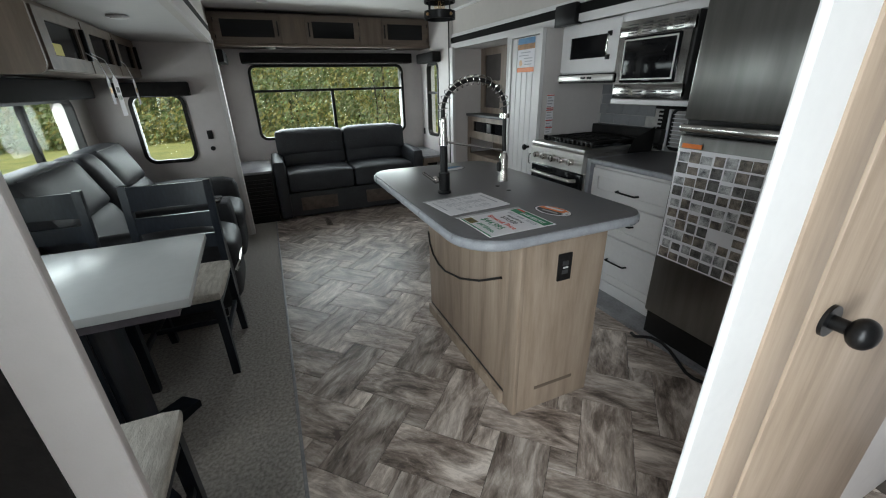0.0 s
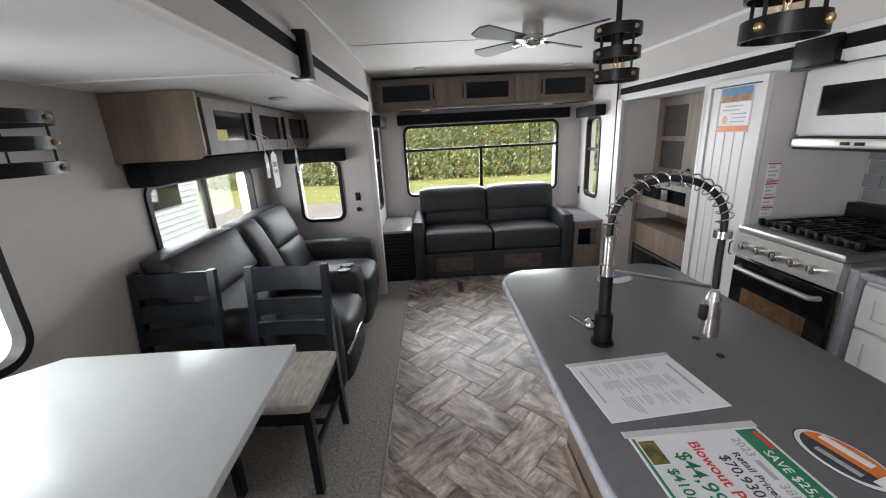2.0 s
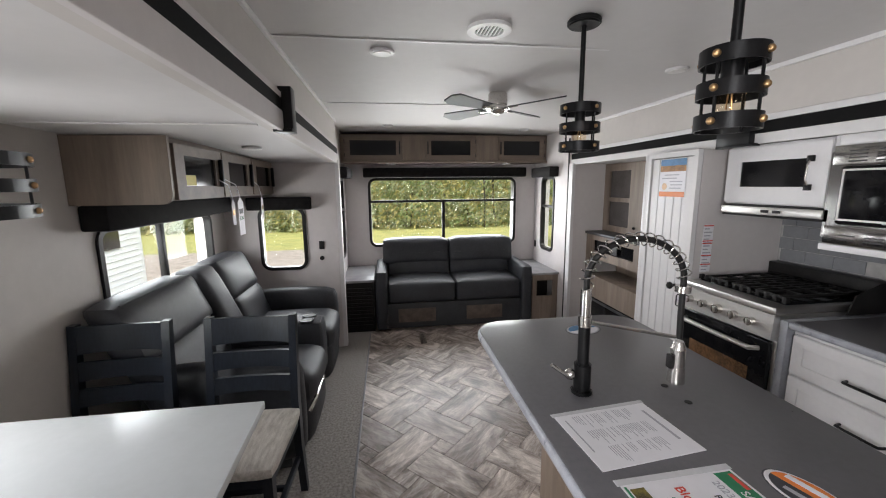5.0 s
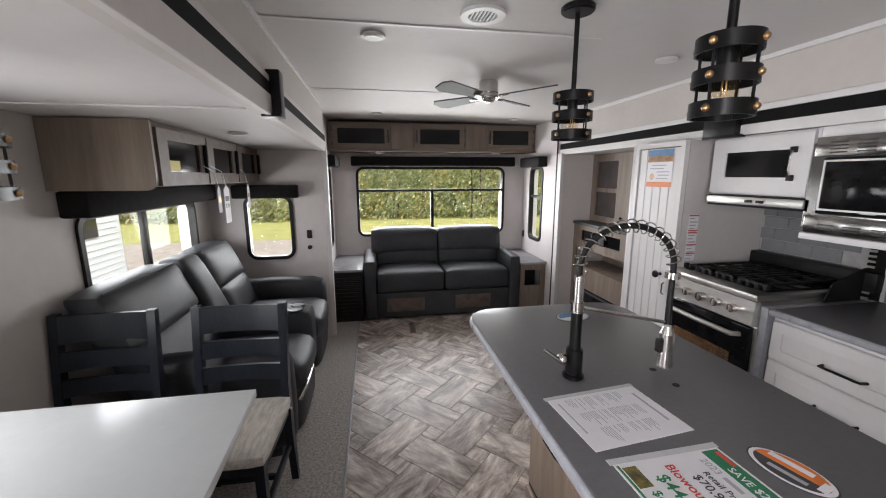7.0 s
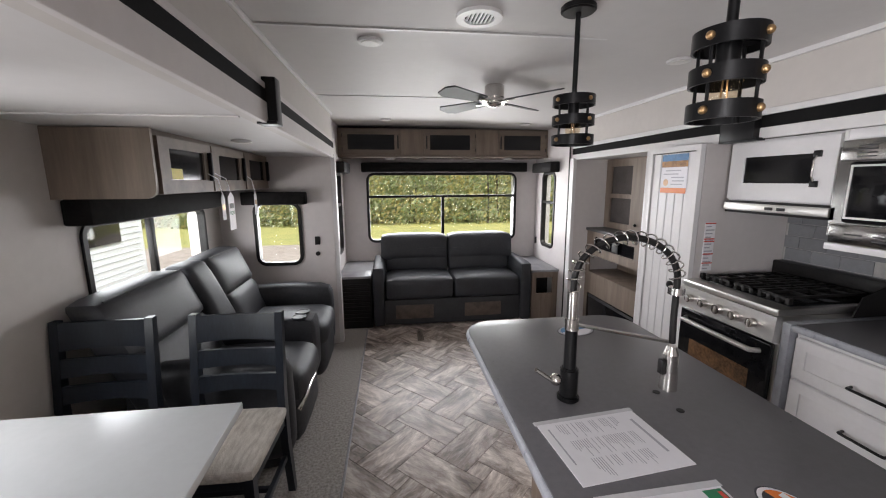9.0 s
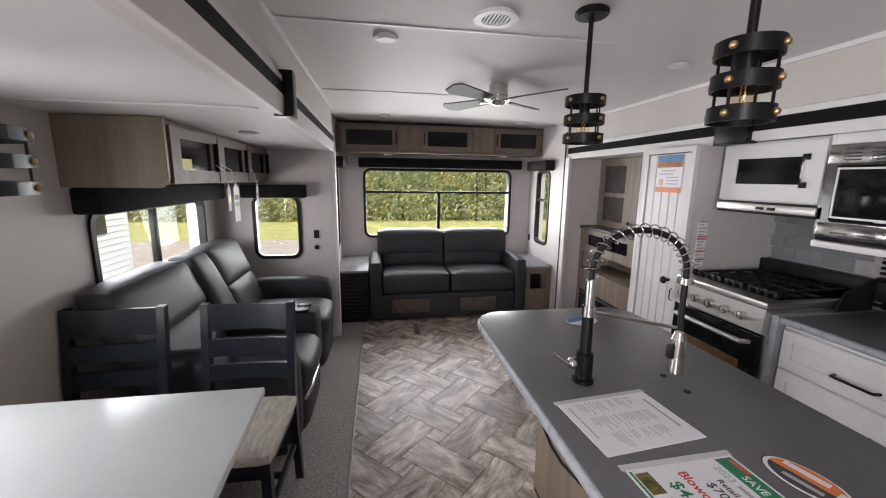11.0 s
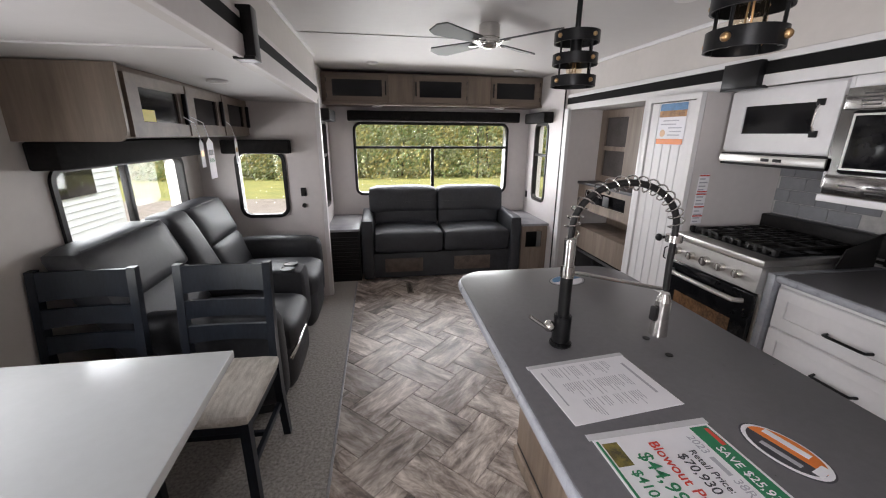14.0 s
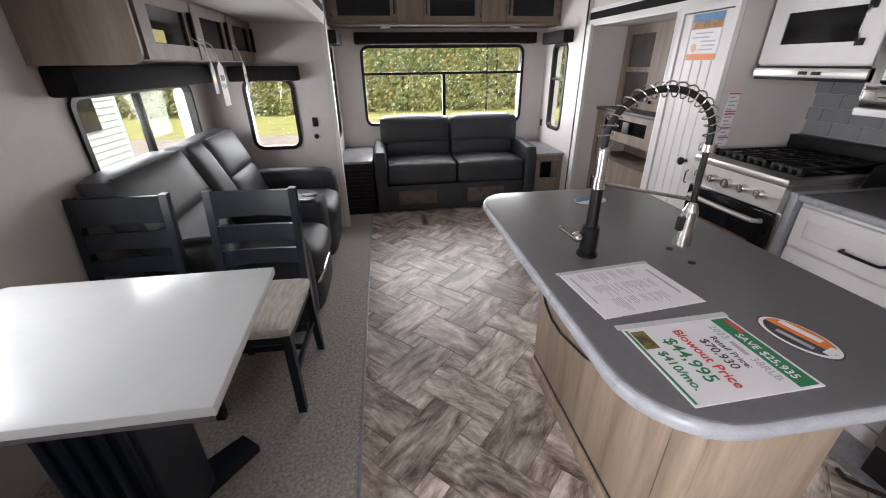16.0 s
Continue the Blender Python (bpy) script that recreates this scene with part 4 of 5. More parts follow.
def oval_card(name, c, rx, ry, ang, label, cols):
    o = thing(name, (*c, IZ), label, "sticker")
    for nm, k, z, m in (("border", 1.05, 0.001, INK), ("rim", 1.0, 0.0015, cols[0]), ("field", 0.88, 0.0022, cols[1])):
        pts = [(c[0] + k * (rx * math.cos(t) * math.cos(ang) - ry * math.sin(t) * math.sin(ang)), c[1] + k * (rx * math.cos(t) * math.sin(ang) + ry * math.sin(t) * math.cos(ang))) for t in [2 * math.pi * i / 36 for i in range(36)]]
        part(nm, prism(pts, IZ + 0.0003, IZ + z), m, o, smooth=False)
    half = [(c[0] + 0.88 * (rx * math.cos(t) * math.cos(ang) - ry * math.sin(t) * math.sin(ang)), c[1] + 0.88 * (rx * math.cos(t) * math.sin(ang) + ry * math.sin(t) * math.cos(ang))) for t in [math.pi * i / 18 for i in range(19)]]
    part("band", prism(half, IZ + 0.0022, IZ + 0.0028), cols[2], o, smooth=False)
    pz = Matrix.Translation((c[0], c[1], IZ + 0.003)) @ Matrix.Rotation(ang, 4, "Z")
    if cols[3]:
        for x0, x1, y0, y1, m, lab in ((0.047, 0.062, -0.016, 0.016, PAPER, "plain white tip"), (-0.045, 0.03, 0.012, 0.026, PAPER, "plain white name bar"), (-0.03, 0.035, -0.024, -0.014, GREYINK, "plain grey line")):
            b = box(x0, x1, y0, y1, 0, 0.0005)
            b.transform(pz)
            part("mark", b, m, o, lab, smooth=False)
    return o


oval_card("oval_sticker", (2.313, 4.768), 0.071, 0.044, radians(-75), "oval orange and black wood-product sticker", (PAPER, INK, ORANGE, True))
oval_card("oval_card", (2.317, 5.64), 0.075, 0.05, radians(15), "oval blue and white card", (GREYINK, PAPER, BLUE, False))

# ---- kitchen slide ----


def handle(parent, x, y0, y1, z, name="handle"):
    b = tube([(x, y0, z), (x - 0.028, y0 + 0.006, z), (x - 0.03, y0 + 0.02, z), (x - 0.03, y1 - 0.02, z), (x - 0.028, y1 - 0.006, z), (x, y1, z)], 0.006, 8)
    return part(name, b, BLACKMETAL, parent, "black bar handle")


def drawer_base():
    o = thing("drawer_cabinet", (3.62, 5.36, 0.022), "white shaker base cabinet with three drawers and black handles", "cabinet")
    part("body", box(3.376, 3.975, 5.0, 5.668, 0.022, 0.868, 0.002), CABWHITE, o)
    part("toe_kick", box(3.366, 3.3755, 5.0, 5.668, 0.022, 0.1, 0.002), CABWHITE, o)
    for z0, z1, zh in ((0.668, 0.85, 0.735), (0.44, 0.656, 0.545), (0.115, 0.428, 0.272)):
        d = part("drawer_front", box(3.36, 3.3755, 5.03, 5.655, z0, z1, 0.003), CABWHITE, o)
        part("raised_rim", frame_bm("x", 3.3575, 0.006, 5.078, 5.607, z0 + 0.05, z1 - 0.05, 0.047), CABWHITE, d)
        handle(d, 3.36, 5.28, 5.434, zh)
    return o


drawer_base()
c = thing("kitchen_countertop", (3.65, 5.33, 0.868), "grey solid kitchen counter with a sink cut-out edge", "countertop")
part("slab", box(3.338, 3.976, 4.99, 5.675, 0.87, 0.902, 0.012, 3), COUNTEREDGE, c, "pale grey edge")
part("top", box(3.352, 3.976, 4.995, 5.66, 0.9005, 0.9035), COUNTER, c, "dark grey top", smooth=False)


def range_cooker():
    o = thing("range_cooker", (3.55, 5.87, 0.022), "stainless gas range with black oven door and cast-iron grates", "range")
    y0, y1, x = 5.715, 6.295, 3.325
    part("body", box(x + 0.02, 3.935, y0, y1, 0.022, 0.92, 0.004), STEEL, o)
    part("side_filler", box(3.345, 3.955, 5.677, 5.713, 0.022, 0.9, 0.002), COUNTEREDGE, o, "grey filler strip")
    part("cooktop", box(x - 0.01, 3.935, y0, y1, 0.921, 0.955, 0.008), STEEL, o, "stainless cooktop")
    part("burner_tray", box(x + 0.08, 3.895, y0 + 0.03, y1 - 0.03, 0.9555, 0.96, 0.002), BLACKGLASS, o, "black burner tray")
    part("control_panel", prism([(x + 0.02, 0.92), (x - 0.012, 0.92), (x - 0.02, 0.8), (x + 0.02, 0.79)], y0, y1, "y"), STEEL, o, "stainless control panel")
    for i in range(5):
        y = y0 + 0.1 + i * 0.098
        k = part("knob", cyl((x - 0.05, y, 0.86), 0.021 if i != 2 else 0.025, 0.034, "x", 20, bev=0.003), CHROME, o, "steel knob")
        part("grip", box(x - 0.056, x - 0.05, y - 0.004, y + 0.004, 0.843, 0.877, 0.002), STEEL, k)
    d = part("oven_door", box(x - 0.012, x + 0.018, y0 + 0.012, y1 - 0.012, 0.2, 0.785, 0.006), BLACKGLASS, o, "black glass oven door")
    # the brown is the wooden island's reflection, put into the glass colour
    part("oven_window", box(x - 0.0145, x - 0.0125, y0 + 0.1, y1 - 0.1, 0.36, 0.62), mat("oven_window_island_reflection", (0.12, 0.06, 0.025), 0.12, var=0.5, scale=9), d, "oven window with the island's brown reflection painted in", smooth=False)
    b = tube([(x - 0.01, y0 + 0.06, 0.735), (x - 0.05, y0 + 0.075, 0.735), (x - 0.055, (y0 + y1) / 2, 0.735), (x - 0.05, y1 - 0.075, 0.735), (x - 0.01, y1 - 0.06, 0.735)], 0.013, 10)
    part("door_handle", b, STEEL, d, "stainless bar handle")
    part("drawer", box(x - 0.008, x + 0.018, y0 + 0.012, y1 - 0.012, 0.04, 0.19, 0.005), BLACK, o)
    for yc in (y0 + 0.155, (y0 + y1) / 2, y1 - 0.155):
        b = frame_bm("z", 0.985, 0.012, x + 0.1, 3.855, yc - 0.08, yc + 0.08, 0.012)
        for xx in (x + 0.22, x + 0.33, x + 0.45):
            b = box(xx - 0.006, xx + 0.006, yc - 0.08, yc + 0.08, 0.975, 0.992, 0.002, bm=b)
        b = box(x + 0.1, 3.855, yc - 0.006, yc + 0.006, 0.975, 0.993, 0.002, bm=b)
        part("grate", b, BLACK, o, "cast-iron grate")
    for xx in (x + 0.2, x + 0.46):
        for yc in (y0 + 0.155, y1 - 0.155):
            part("burner", cyl((xx, yc, 0.96), 0.04, 0.014, n=20, bev=0.003), BLACK, o)
    for i in range(12):
        y = y0 + 0.04 + i * 0.046
        part("grate_foot", box(x + 0.085, x + 0.11, y, y + 0.02, 0.96, 0.99, 0.003), BLACK, o)
    part("back_guard", box(3.905, 3.971, 5.64, 6.295, 0.955, 1.05, 0.006), BLACK, o, "black folded cover along the back")
    return o


range_cooker()
# side wing of the range cover
solid("splatter_guard", prism([(3.68, 0.906), (3.904, 0.906), (3.904, 1.07), (3.72, 1.0)], 5.69, 5.697, "y"), BLACK, "black splatter guard panel beside the range", "guard")


def wall_cabinet():
    o = thing("wall_cabinet", (3.7, 5.92, 1.415), "white wall cabinet with a dark glass door over the range", "cabinet")
    part("body", box(3.475, 3.98, 5.675, 6.215, 1.42, KZ - 0.004, 0.003), CABWHITE, o)
    d = part("door", wall_with_holes("x", 3.458, 3.474, 5.69, 6.21, 1.43, 1.718, [(5.778, 6.125, 1.513, 1.645)]), CABWHITE, o, smooth=False)
    part("glass", box(3.465, 3.47, 5.773, 6.13, 1.508, 1.65), BLACKGLASS, d, "dark glass insert", smooth=False)
    for z in (1.511, 1.642):
        part("catch", box(3.446, 3.458, 5.75, 5.78, z - 0.014, z + 0.014, 0.002), BLACKMETAL, d)
    part("pull", tube([(3.45, 5.765, 1.52), (3.435, 5.765, 1.545), (3.435, 5.765, 1.61), (3.45, 5.765, 1.635)], 0.004, 8), CHROME, d)
    return o


wall_cabinet()
h = thing("range_hood", (3.66, 5.92, 1.355), "slim stainless range hood with black underside", "range hood")
part("front", box(3.415, 3.43, 5.66, 6.18, 1.373, 1.412, 0.003), STEEL, h, "brushed steel front")
part("body", box(3.43, 3.975, 5.645, 6.185, 1.36, 1.418, 0.003), BLACK, h)
for y in (5.86, 5.92):
    part("switch", box(3.411, 3.415, y - 0.02, y + 0.02, 1.385, 1.399, 0.001), BLACK, h)


def microwave():
    o = thing("microwave_oven", (3.65, 5.38, 1.255), "built-in stainless microwave with vented trim kit", "microwave")
    y0, y1, z0, z1, x = 5.19, 5.655, 1.272, 1.685, 3.44
    part("trim", frame_bm("x", x, 0.02, y0 + 0.07, y1 - 0.05, z0 + 0.085, z1 - 0.085, 0.06), POLISHED, o, "polished steel trim frame", smooth=False)
    part("trim_top", box(x - 0.014, x + 0.0095, y0, y1, z1 - 0.082, z1, 0.004), POLISHED, o)
    part("trim_bottom", box(x - 0.014, x + 0.0095, y0, y1, z0, z0 + 0.08, 0.004), POLISHED, o)
    for zz in (z0 + 0.022, z0 + 0.04, z1 - 0.066, z1 - 0.052, z1 - 0.038, z1 - 0.024):
        for i in range(4):
            y = y0 + 0.06 + i * 0.095
            part("vent_slot", box(x - 0.0155, x - 0.0138, y, y + 0.062, zz - 0.0028, zz + 0.0028, 0.001), DARKGREY, o)
    d = part("door", box(x - 0.018, x + 0.03, y0 + 0.06, y1 - 0.04, z0 + 0.088, z1 - 0.088, 0.006), BLACKGLASS, o, "black glass door")
    part("door_rim", frame_bm("x", x - 0.019, 0.004, y0 + 0.08, y1 - 0.055, z0 + 0.11, z1 - 0.105, 0.008), STEEL, d, "bright inner rim")
    part("badge", box(x - 0.0205, x - 0.018, 5.4, 5.45, z0 + 0.098, z0 + 0.105), GREYINK, d, smooth=False)
    part("case", box(x + 0.011, 3.955, y0, y1, z0, z1), DARKGREY, o)
    return o


microwave()
m_ = thing("microwave_cabinet", (3.65, 5.38, 1.24), "white cabinet surround of the microwave", "cabinet")
part("bottom", box(3.435, 3.975, 5.13, 5.672, 1.24, 1.268, 0.002), CABWHITE, m_)
part("side", box(3.45, 3.975, 5.657, 5.672, 1.269, KZ - 0.004, 0.002), CABWHITE, m_)
part("top", box(3.45, 3.975, 5.13, 5.656, 1.687, KZ - 0.004, 0.002), CABWHITE, m_)

# backsplash of glazed tiles
splash = st("wall_backsplash", box(3.977, 3.9845, 4.99, 6.305, 0.9, 1.42), GROUT, "grey glazed subway-tile backsplash", "backsplash")
tile_mesh = mesh_of("tile", box(3.972, 3.9775, 0.0, 0.146, 0.0, 0.07, 0.0015, 1), TILE, False)
for row in range(7):
    for k in range(-1, 10):
        y = 4.95 + k * 0.149 + (row % 2) * 0.0745
        z = 0.91 + row * 0.073
        y0_, y1_ = max(y, 4.99), min(y + 0.146, 6.3)
        if y1_ - y0_ < 0.03 or z > 1.34 or (y0_ < 5.7 and 0.85 < z < 1.2):
            continue
        t_ = new("tile", tile_mesh)
        t_.parent, t_.location, t_.scale = splash, (0, y0_, z), (1, (y1_ - y0_) / 0.146, 1)


def pantry():
    o = thing("pantry_closet", (3.65, 6.54, 0.022), "white pantry closet with a plank door and black knob", "closet")
    part("side_wall", box(3.385, 3.98, 6.306, 6.321, 0.022, KZ - 0.002), WALL, o, "pale side wall", smooth=False)
    part("far_side", box(3.385, 3.98, 6.765, 6.778, 0.022, KZ - 0.002), WALL, o, smooth=False)
    part("door_frame", frame_bm("x", 3.365, 0.03, 6.337, 6.712, 0.03, 1.7, 0.033), WHITE, o, "white painted casing", smooth=False)
    part("jamb_strip", box(3.35, 3.384, 6.746, 6.778, 0.022, KZ - 0.002, 0.003), WHITE, o, "white casing strip")
    w = (6.708 - 6.342) / 5
    for i in range(5):
        part("plank", box(3.358, 3.373, 6.342 + i * w + 0.002, 6.342 + (i + 1) * w - 0.002, 0.04, 1.695, 0.003, 1), WHITE, o)
    part("door_back", box(3.374, 3.377, 6.338, 6.711, 0.032, 1.698), BLACK, o, smooth=False)
    b = cyl((3.323, 6.405, 0.888), 0.01, 0.035, "x")
    b = ball((3.317, 6.405, 0.888), 0.024, (0.75, 1, 1), bm=b)
    part("door_knob", b, BLACKMETAL, o, "round black knob")
    b = tube([(3.355, 6.365, 0.84), (3.34, 6.365, 0.83), (3.34, 6.365, 0.77), (3.355, 6.365, 0.76)], 0.004, 8)
    part("catch", b, BLACKMETAL, o)
    return o


pantry()
p_ = thing("door_flyer", (3.355, 6.51, 1.445), "printed flyer with a mountain picture taped to the pantry door", "flyer")
FX = 3.355
part("sheet", box(FX, FX + 0.002, 6.395, 6.622, 1.447, 1.69), PAPER, p_, smooth=False)
part("picture", box(FX - 0.0012, FX, 6.397, 6.62, 1.645, 1.688), BLUE, p_, "blue mountain picture", smooth=False)
part("picture_foot", box(FX - 0.0014, FX, 6.397, 6.62, 1.61, 1.647), mat("brown_print", (0.42, 0.2, 0.06), 0.5, var=0.4, scale=30), p_, smooth=False)
part("footer", box(FX - 0.0012, FX, 6.397, 6.62, 1.45, 1.482), ORANGE, p_, "orange footer", smooth=False)
part("seal", cyl((FX - 0.001, 6.575, 1.515), 0.022, 0.001, "x", 20), mat("pale_orange_print", (0.75, 0.5, 0.3), 0.5), p_, "pale orange round seal", smooth=False)
for i, (a0, a1) in enumerate(((6.45, 6.58), (6.47, 6.6), (6.42, 6.53), (6.42, 6.52), (6.43, 6.53))):
    part("text_line", box(FX - 0.0007, FX, a0, a1, 1.585 - 0.021 * i, 1.592 - 0.021 * i), GREYINK, p_, smooth=False)
w_ = thing("warning_label", (3.46, 6.3, 1.1), "tall white warning label with red bands", "label")
part("sheet", box(3.43, 3.497, 6.302, 6.305, 0.995, 1.285), PAPER, w_, smooth=False)
for z in (1.283, 1.19, 1.175, 1.1, 1.045):
    part("band", box(3.43, 3.497, 6.3005, 6.302, z - 0.007, z), RED, w_, smooth=False)
for i in range(13):
    part("text_line", box(3.436, 3.436 + 0.035 + 0.018 * ((i * 7) % 3) / 2, 6.301, 6.302, 1.005 + 0.021 * i, 1.012 + 0.021 * i), GREYINK, w_, smooth=False)


def entertainment():
    o = thing("entertainment_unit", (3.75, 7.36, 0.022), "ash-look entertainment unit with open shelves and fireplace", "cabinet")
    ya, yb = 6.785, 7.99
    part("back", box(3.955, 3.98, ya, yb, 0.022, KZ - 0.004), WOODT, o, smooth=False)
    part("upper", wall_with_holes("x", 3.77, 3.785, ya, yb, 1.06, KZ - 0.004, [(7.56, 7.9, 1.4, 1.66), (7.56, 7.9, 1.12, 1.36), (7.06, 7.36, 1.4, 1.66), (7.06, 7.36, 1.12, 1.36)]), WOODT, o, smooth=False)
    part("upper_glass", box(3.79, 3.795, ya, yb, 1.07, 1.72), mat("smoked_glass", (0.1, 0.09, 0.085), 0.1), o, "smoked glass", smooth=False)
    part("upper_knob", ball((3.755, 7.45, 1.13), 0.014), BLACKMETAL, o)
    part("ledge", box(3.58, 3.955, ya, yb, 1.03, 1.056, 0.004), DARKGREY, o, "dark ledge")
    part("lower", wall_with_holes("x", 3.6, 3.615, ya, yb, 0.022, 1.029, [(7.2, 7.85, 0.87, 0.98), (6.8, 7.93, 0.61, 0.79), (6.8, 7.93, 0.1, 0.39)]), WOODT, o, smooth=False)
    part("media_box", box(3.62, 3.63, 7.15, 7.9, 0.85, 0.99), BLACKGLASS, o, "black glass media opening", smooth=False)
    part("control", box(3.59, 3.6, 7.43, 7.52, 0.88, 0.97, 0.003), DARKGREY, o)
    for z in (0.6, 0.8):
        part("shelf", box(3.616, 3.954, ya, yb, z - 0.009, z + 0.009, 0.002), WOODT, o)
    f = part("fireplace", box(3.605, 3.62, 6.78, 7.95, 0.08, 0.4, 0.004), BLACKGLASS, o, "black electric fireplace")
    part("grille", box(3.598, 3.605, 6.82, 7.9, 0.35, 0.375, 0.002), DARKGREY, f)
    return o


entertainment()


def fridge():
    o = thing("refrigerator", (3.55, 4.68, 0.022), "dark stainless refrigerator with a bar handle", "refrigerator")
    part("body", box(3.235, 3.955, 4.37, 4.985, 0.022, KZ - 0.02, 0.004), BLACK, o)
    part("freezer_door", box(3.195, 3.232, 4.375, 4.98, 1.2, KZ - 0.03, 0.012), DARKSTEEL, o, "dark steel upper door")
    part("door", box(3.195, 3.232, 4.375, 4.98, 0.18, 1.135, 0.012), DARKSTEEL, o, "dark steel lower door")
    part("kick_plate", box(3.24, 3.26, 4.38, 4.98, 0.03, 0.17), BLACK, o)
    part("handle", box(3.16, 3.19, 4.45, 4.97, 1.15, 1.185, 0.01), CHROME, o, "bright horizontal handle")
    return o


fridge()
br = thing("brochure_sheet", (3.19, 4.75, 0.5), "large photo brochure taped to the refrigerator door", "brochure")
part("sheet", box(3.1915, 3.194, 4.52, 4.968, 0.52, 1.073), PAPER, br, smooth=False)
random.seed(9)
PH = [mat("photo_print_%s" % k, c_, 0.4, c2=d_, scale=28) for k, c_, d_ in (("brown", (0.34, 0.29, 0.24), (0.03, 0.025, 0.025)), ("grey", (0.7, 0.7, 0.7), (0.05, 0.05, 0.06)), ("dark", (0.2, 0.19, 0.18), (0.012, 0.012, 0.012)))]
for i in range(8):
    for j in range(10):
        y, z = 4.53 + i * 0.0542, 0.528 + j * 0.0542
        s_ = random.uniform(0.042, 0.051)
        if random.random() < 0.95:
            part("photo", box(3.19, 3.1915, y, y + s_, z, z + random.uniform(0.034, 0.05)), random.choice(PH), br, smooth=False)
part("sticker", box(3.189, 3.1905, 4.86, 4.955, 1.078, 1.098), ORANGE, br, "orange sticker strip", smooth=False)
solid("power_cord", tube([(3.16 - 0.03 * math.sin(k * 0.9), 5.0 - 0.045 * k, 0.012 + 0.06 * max(0, math.sin(k * 0.5)) ** 2) for k in range(12)], 0.009, 8), BLACK, "black cord lying by the refrigerator", "cord")
sh = thing("window_shade", (3.95, 5.4, 0.91), "black slatted shade surround of the kitchen window", "shade")
part("valance", box(3.925, 3.9715, 5.0, 5.735, 1.186, 1.236, 0.006), FABRICBLACK, sh)
part("side_panel", box(3.958, 3.9715, 5.645, 5.692, 0.906, 1.185, 0.003), FABRICBLACK, sh)
for i in range(10):
    part("slat_end", box(3.952, 3.966, 5.693, 5.722, 0.915 + 0.027 * i, 0.929 + 0.027 * i, 0.003), FABRICBLACK, sh)
part("cord_rail", box(3.95, 3.957, 5.628, 5.644, 0.91, 1.185, 0.002), WHITE, sh, "white rail")
for i in range(9):
    solid("blind_slat", box(3.958, 3.98, 5.05, 5.612, 0.942 + 0.026 * i, 0.947 + 0.026 * i), PAPER, "pale horizontal blind slat", "blind slat", group="kitchen blind slats")

# ---- overhead cabinets ----


def rear_cabinets():
    o = thing("rear_overhead_cabinet", (2.23, 8.8, 1.79), "grey-oak overhead cabinet with three dark glass doors", "cabinet")
    part("body", box(1.047, 3.408, 8.66, 8.997, 1.79, CZ - 0.033, 0.002), WOODX, o)
    for x0, x1 in ((1.09, 1.72), (1.98, 2.56), (2.82, 3.38)):
        d = part("door", wall_with_holes("y", 8.64, 8.658, x0, x1, 1.815, 2.085, [(x0 + 0.065, x1 - 0.065, 1.87, 2.03)]), WOODX, o, smooth=False)
        part("glass", box(x0 + 0.06, x1 - 0.06, 8.648, 8.654, 1.865, 2.035), BLACKGLASS, d, "dark glass insert", smooth=False)
        xp = x1 - 0.035 if x0 < 1.5 else x0 + 0.02
        part("pull", box(xp, xp + 0.015, 8.622, 8.64, 1.88, 2.02, 0.004), BLACKMETAL, d)
        xh = x0 + 0.004 if x0 < 1.5 else x1 - 0.012
        for z in (1.87, 2.02):
            part("hinge", box(xh, xh + 0.008, 8.633, 8.64, z - 0.02, z + 0.02, 0.001), BLACKMETAL, d)
    for x0, x1 in ((1.725, 1.975), (2.565, 2.815)):
        part("panel", box(x0, x1, 8.645, 8.659, 1.815, 2.085, 0.003), WOODXZ, o)
    part("bottom_rail", box(1.047, 3.408, 8.635, 8.66, 1.786, 1.812, 0.002), WOODX, o)
    return o


rear_cabinets()


def sofa_cabinets():
    o = thing("sofa_overhead_cabinet", (0.33, 7.0, 1.46), "grey-oak overhead cabinet with dark glass doors above the sofa", "cabinet")
    pts = [(0.112, 1.46)] + [(0.5 + 0.05 * math.sin(radians(a_)), 1.51 - 0.05 * math.cos(radians(a_))) for a_ in range(0, 91, 15)] + [(0.55, SZ - 0.002), (0.112, SZ - 0.002)]
    part("end_panel", prism(pts, 6.2, 6.218, "y"), WOODXZ, o, "grey-oak end panel with a rounded corner")
    part("body", box(0.112, 0.53, 6.22, 7.87, 1.475, SZ - 0.002, 0.003), WOODX, o)
    for y0, y1 in ((6.25, 6.78), (6.8, 7.31), (7.33, 7.84)):
        d = part("door", wall_with_holes("x", 0.531, 0.551, y0, y1, 1.48, 1.745, [(y0 + 0.09, y1 - 0.09, 1.545, 1.695)]), WOODX, o, smooth=False)
        part("glass", box(0.536, 0.542, y0 + 0.085, y1 - 0.085, 1.54, 1.7), BLACKGLASS, d, "dark glass insert", smooth=False)
        part("pull", box(0.552, 0.575, y1 - 0.05, y1 - 0.03, 1.54, 1.7, 0.004), BLACKMETAL, d)
    return o


